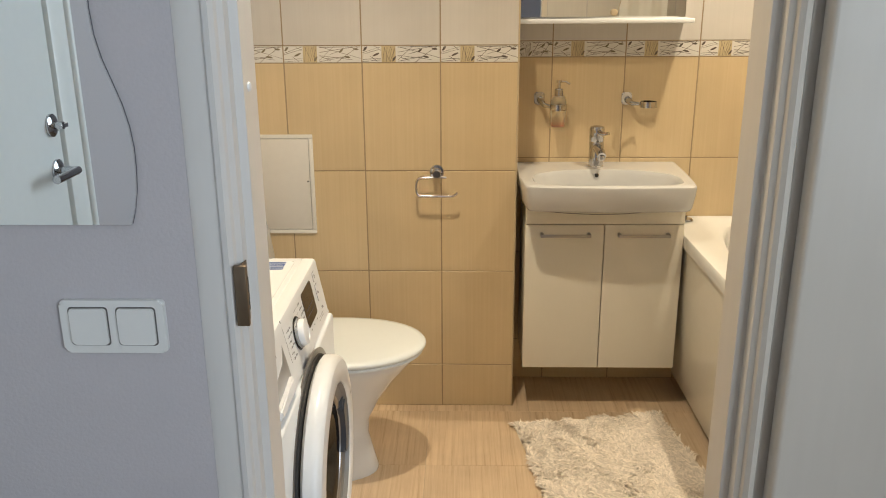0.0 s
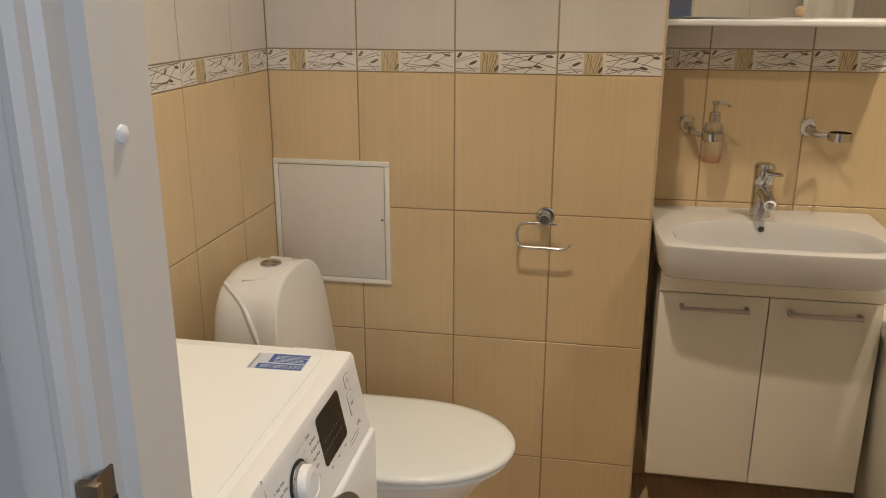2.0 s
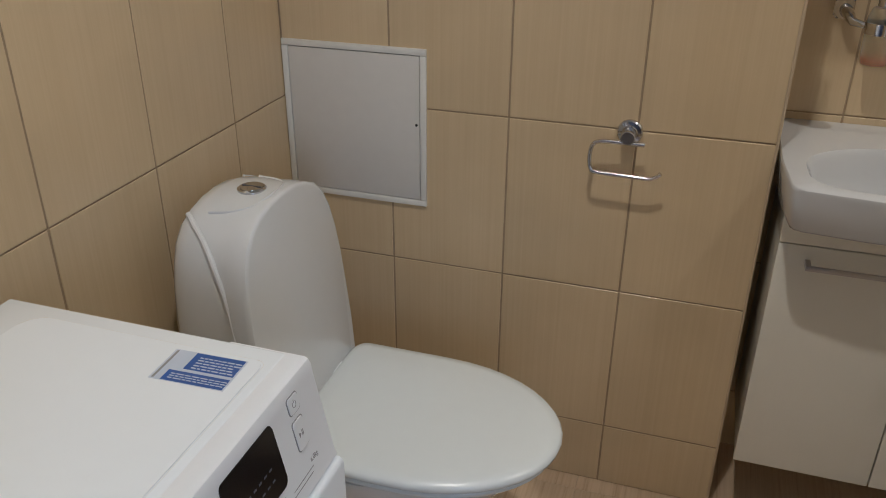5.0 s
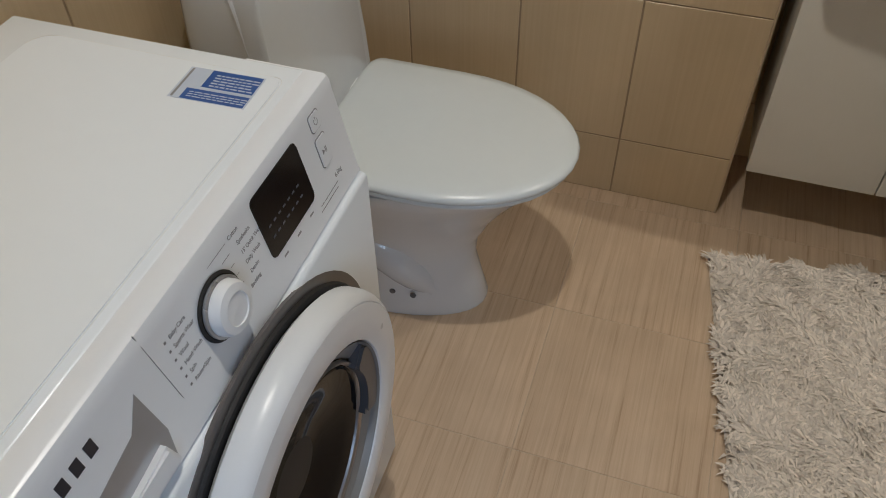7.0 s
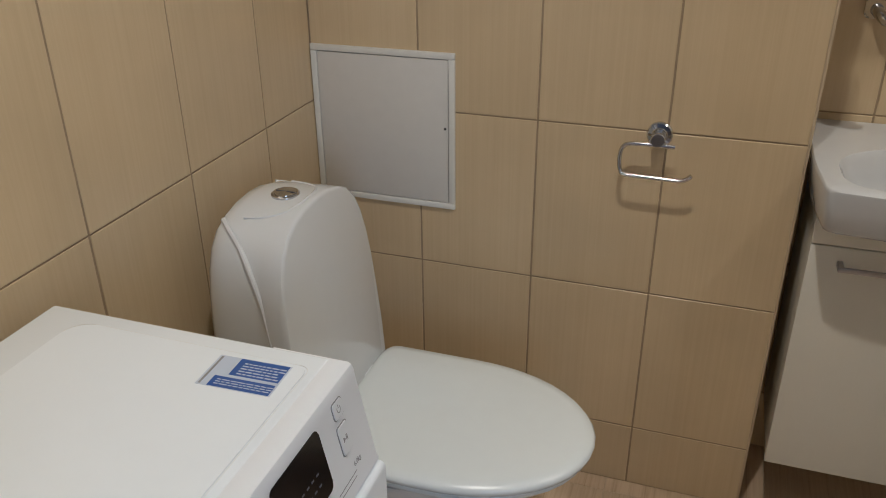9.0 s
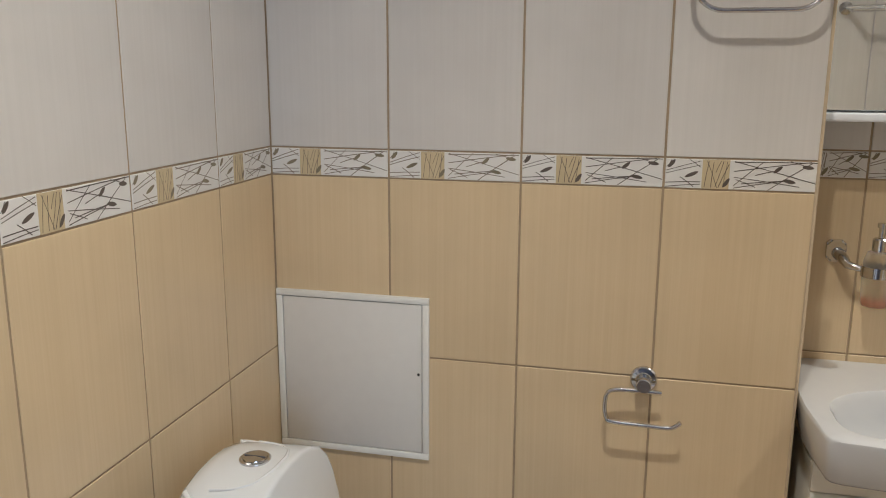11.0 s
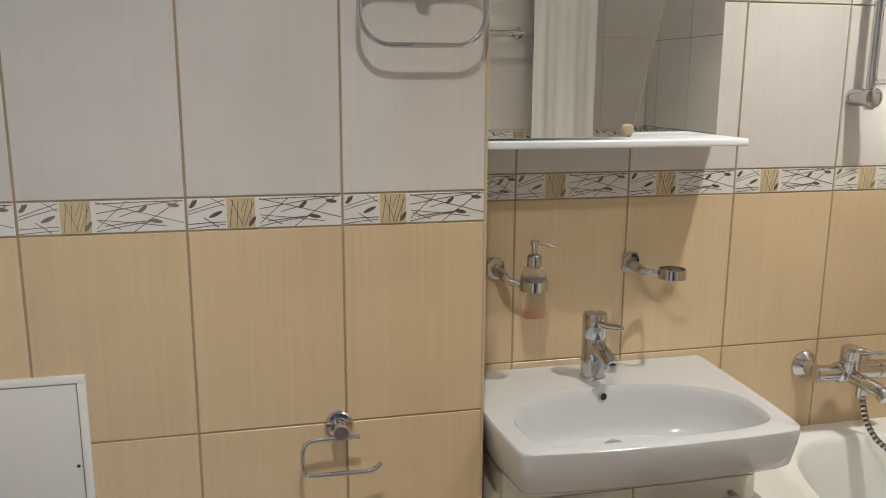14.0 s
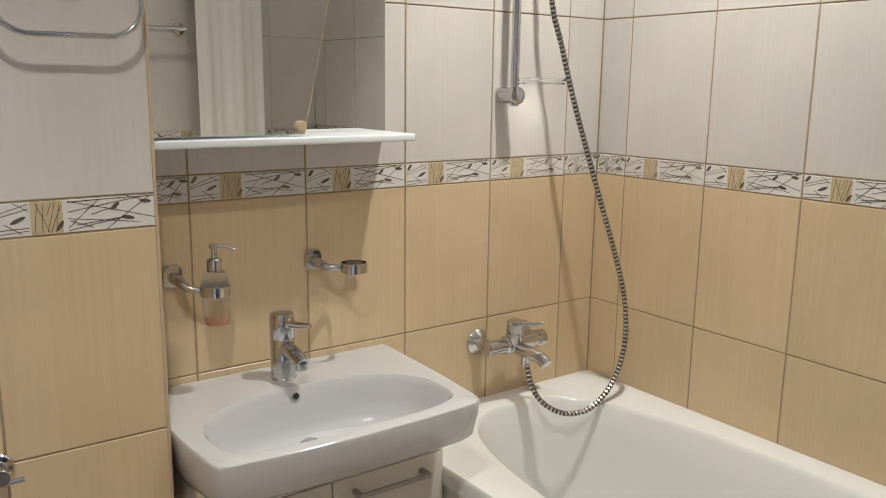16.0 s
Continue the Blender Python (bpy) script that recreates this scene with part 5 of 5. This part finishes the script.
def print_mesh(w, seed, mat):
    """The printed decoration of a border tile: crossing stems and leaves, cut at the tile's edge."""
    key = ("print", round(w, 3), seed)
    if key in TILE_MESH:
        return TILE_MESH[key]
    rnd = random.Random(seed)
    bm = bmesh.new()
    h, y = 0.054, -0.0004

    def stem(a, b, th):
        d = Vector((b[0] - a[0], b[1] - a[1]))
        nrm = Vector((-d.y, d.x)).normalized() * th / 2
        mid = ((a[0] + b[0]) / 2 + nrm.x * 0.9, (a[1] + b[1]) / 2 + nrm.y * 0.9)
        pts = [a, mid, b]
        up = [bm.verts.new((p[0] + nrm.x, y, p[1] + nrm.y)) for p in pts]
        dn = [bm.verts.new((p[0] - nrm.x, y, p[1] - nrm.y)) for p in pts]
        for i in range(2):
            bm.faces.new((up[i], up[i + 1], dn[i + 1], dn[i]))

    def leafp(x, z, ang, ln, wd, idx):
        ring = [bm.verts.new((x + ln * (math.cos(t) * math.cos(ang)) - wd * math.sin(t) * math.sin(ang) * abs(math.sin(t)) ** 0.3, y - 0.00008,
                              z + ln * math.cos(t) * math.sin(ang) + wd * math.sin(t) * math.cos(ang) * abs(math.sin(t)) ** 0.3)) for t in (2 * math.pi * k / 12 for k in range(12))]
        f = bm.faces.new(ring)
        f.material_index = 1

    s = w / 0.2515
    left = [(0.003, 0.031, 0.061, 0.050), (0.003, 0.026, 0.061, 0.043), (0.003, 0.0105, 0.061, 0.0135), (0.003, 0.004, 0.061, 0.0085), (0.027, 0.021, 0.050, 0.004), (0.040, 0.052, 0.061, 0.038), (0.012, 0.050, 0.004, 0.038)]
    right = [(0.116, 0.0505, 0.248, 0.015), (0.116, 0.048, 0.248, 0.0505), (0.116, 0.033, 0.238, 0.0515), (0.116, 0.0235, 0.222, 0.009), (0.116, 0.004, 0.200, 0.0185), (0.172, 0.003, 0.242, 0.0515),
             (0.116, 0.009, 0.163, 0.0515), (0.119, 0.020, 0.152, 0.006), (0.128, 0.012, 0.206, 0.020), (0.205, 0.0515, 0.236, 0.043), (0.150, 0.027, 0.187, 0.037)]
    inset = [(0.068, 0.004, 0.074, 0.049), (0.071, 0.050, 0.089, 0.004), (0.079, 0.004, 0.082, 0.048), (0.098, 0.050, 0.086, 0.005), (0.104, 0.049, 0.098, 0.004), (0.091, 0.004, 0.107, 0.045), (0.086, 0.030, 0.094, 0.050)]
    for x0, z0, x1, z1 in left + right:
        if x0 * s < w - 0.02:
            stem((x0 * s, z0 + rnd.uniform(-0.0008, 0.0008)), (min(x1 * s, w - 0.003), z1 + rnd.uniform(-0.0008, 0.0008)), rnd.uniform(0.0010, 0.0015))
    for x0, z0, x1, z1 in inset:
        stem((x0 * s, z0), (x1 * s, z1), rnd.uniform(0.0008, 0.0012))
    for x, z, an, ln in [(0.012, 0.044, 0.9, 0.0095), (0.046, 0.026, 0.42, 0.013), (0.186, 0.038, 0.7, 0.0095), (0.233, 0.043, -0.12, 0.010), (0.205, 0.0185, -0.2, 0.0115), (0.104, 0.013, 1.0, 0.010)]:
        leafp(x * s, z, an, ln * 0.95, 0.0033, 1)
    me = bpy.data.meshes.new("print")
    bm.to_mesh(me)
    bm.free()
    me.materials.append(mat)
    me.materials.append(M_PRINT_LEAF if mat is M_PRINT_SOFT else M_PRINT)
    TILE_MESH[key] = me
    return me


def inset_mesh(w):
    key = ("inset", round(w, 3))
    if key not in TILE_MESH:
        s = w / 0.2515
        bm = bmesh.new()
        prism(bm, [(0.0635 * s, 0.0018), (0.1085 * s, 0.0018), (0.1085 * s, 0.0522), (0.0635 * s, 0.0522)], -0.0002, 0.0005, "y")
        bmesh.ops.recalc_face_normals(bm, faces=bm.faces)
        me = bpy.data.meshes.new("inset")
        bm.to_mesh(me)
        bm.free()
        me.materials.append(M_BAND_BEIGE)
        TILE_MESH[key] = me
    return TILE_MESH[key]


def put(name, me, parent, m):
    ob = new(name, me)
    ob.parent = parent
    ob.matrix_basis = m
    return ob


def tile_wall(parent, origin, turn, joints, skip=()):
    """Tiles on a wall. joints: distances along the wall; turn: 0 faces -y, 90 faces +x, -90 faces -x, 180 faces +y."""
    m0 = Matrix.Translation(origin) @ Matrix.Rotation(radians(turn), 4, "Z")
    rnd = random.Random(int(abs(origin[0] * 1000 + origin[1] * 100)) + turn)
    i = 0
    for a, b in zip(joints, joints[1:]):
        w = b - a
        zs = ROWS_Z
        for lo, hi in zip(zs, zs[1:]):
            if any(a >= s[0] - 0.01 and b <= s[1] + 0.01 and lo >= s[2] - 0.01 and hi <= s[3] + 0.01 for s in skip):
                continue
            put("tile", tile_mesh(w, hi - lo, M_LOWER, side=0.0041), parent, m0 @ Matrix.Translation((a, rnd.uniform(-0.0003, 0.0003), lo)))
        for lo, hi in zip(UPPER_Z, UPPER_Z[1:]):
            if any(a >= s[0] - 0.01 and b <= s[1] + 0.01 and lo >= s[2] - 0.01 and hi <= s[3] + 0.01 for s in skip):
                continue
            put("tile", tile_mesh(w, hi - lo, M_UPPER, side=0.0041), parent, m0 @ Matrix.Translation((a, rnd.uniform(-0.0003, 0.0003), lo)))
        if not any(a >= s[0] - 0.01 and b <= s[1] + 0.01 and BAND0 >= s[2] - 0.01 and BAND1 <= s[3] + 0.01 for s in skip):
            bt = put("border_tile", tile_mesh(w, BAND1 - BAND0, M_BAND, side=0.0041), parent, m0 @ Matrix.Translation((a, -0.0002, BAND0)))
            if w > 0.15:
                put("inset", inset_mesh(w), bt, Matrix())
            dark = i % 4 in (2, 3)
            put("print", print_mesh(w, 21 + dark, M_PRINT if dark else M_PRINT_SOFT), bt, Matrix())
        i += 1


xw = [XL, -0.613, -0.3615, -0.110, XE]
tile_wall(wall_back, (0, YW, 0), 0, xw)
tile_wall(wall_alcove, (0, YA, 0), 0, [XE, 0.271, 0.5225, 0.774, 1.0255, 1.277, XR])
tile_wall(wall_right, (XR, 0, 0), -90, [-YA, -2.6305, -2.379, -2.1275, -1.876, -1.6245, -1.373, -1.1215, -YD])
tile_wall(wall_left, (XL, 0, 0), 90, [YD, 1.037 + 0.25, 1.540, 1.7915, 2.043, 2.2945, YW])
tile_wall(wall_door, (0, YD, 0), 180, [-XR, -1.3485, -1.097, -0.8455, -0.594, -DR])
tile_wall(wall_door, (0, YD, 0), 180, [-DL, 0.62, -XL])
tile_wall(wall_back, (XE, 0, 0), 90, [YW, YA])
# corner trim of the boxed wall
bm = bmesh.new()
box(bm, XE - 0.0045, XE + 0.0012, YW - 0.0012, YW + 0.0045, 0.0, CEIL, 0.0012)
part("corner_trim", bm, M_TRIM, wall_back, "beige corner bead")

fx = [-0.86, -0.5095, -0.1545, 0.2005, 0.5555, 0.9105]
fy = [YD, 1.0365, 1.3915, 1.7465, 2.1015, 2.4565, 2.735]
for a, b in zip(fx, fx[1:]):
    for c, d in zip(fy, fy[1:]):
        put("tile", tile_mesh(b - a, d - c, M_FLOOR, t=0.0011, gap=0.0016), floor_slab, Matrix.Translation((a, c, 0)) @ Matrix.Rotation(radians(-90), 4, "X"))
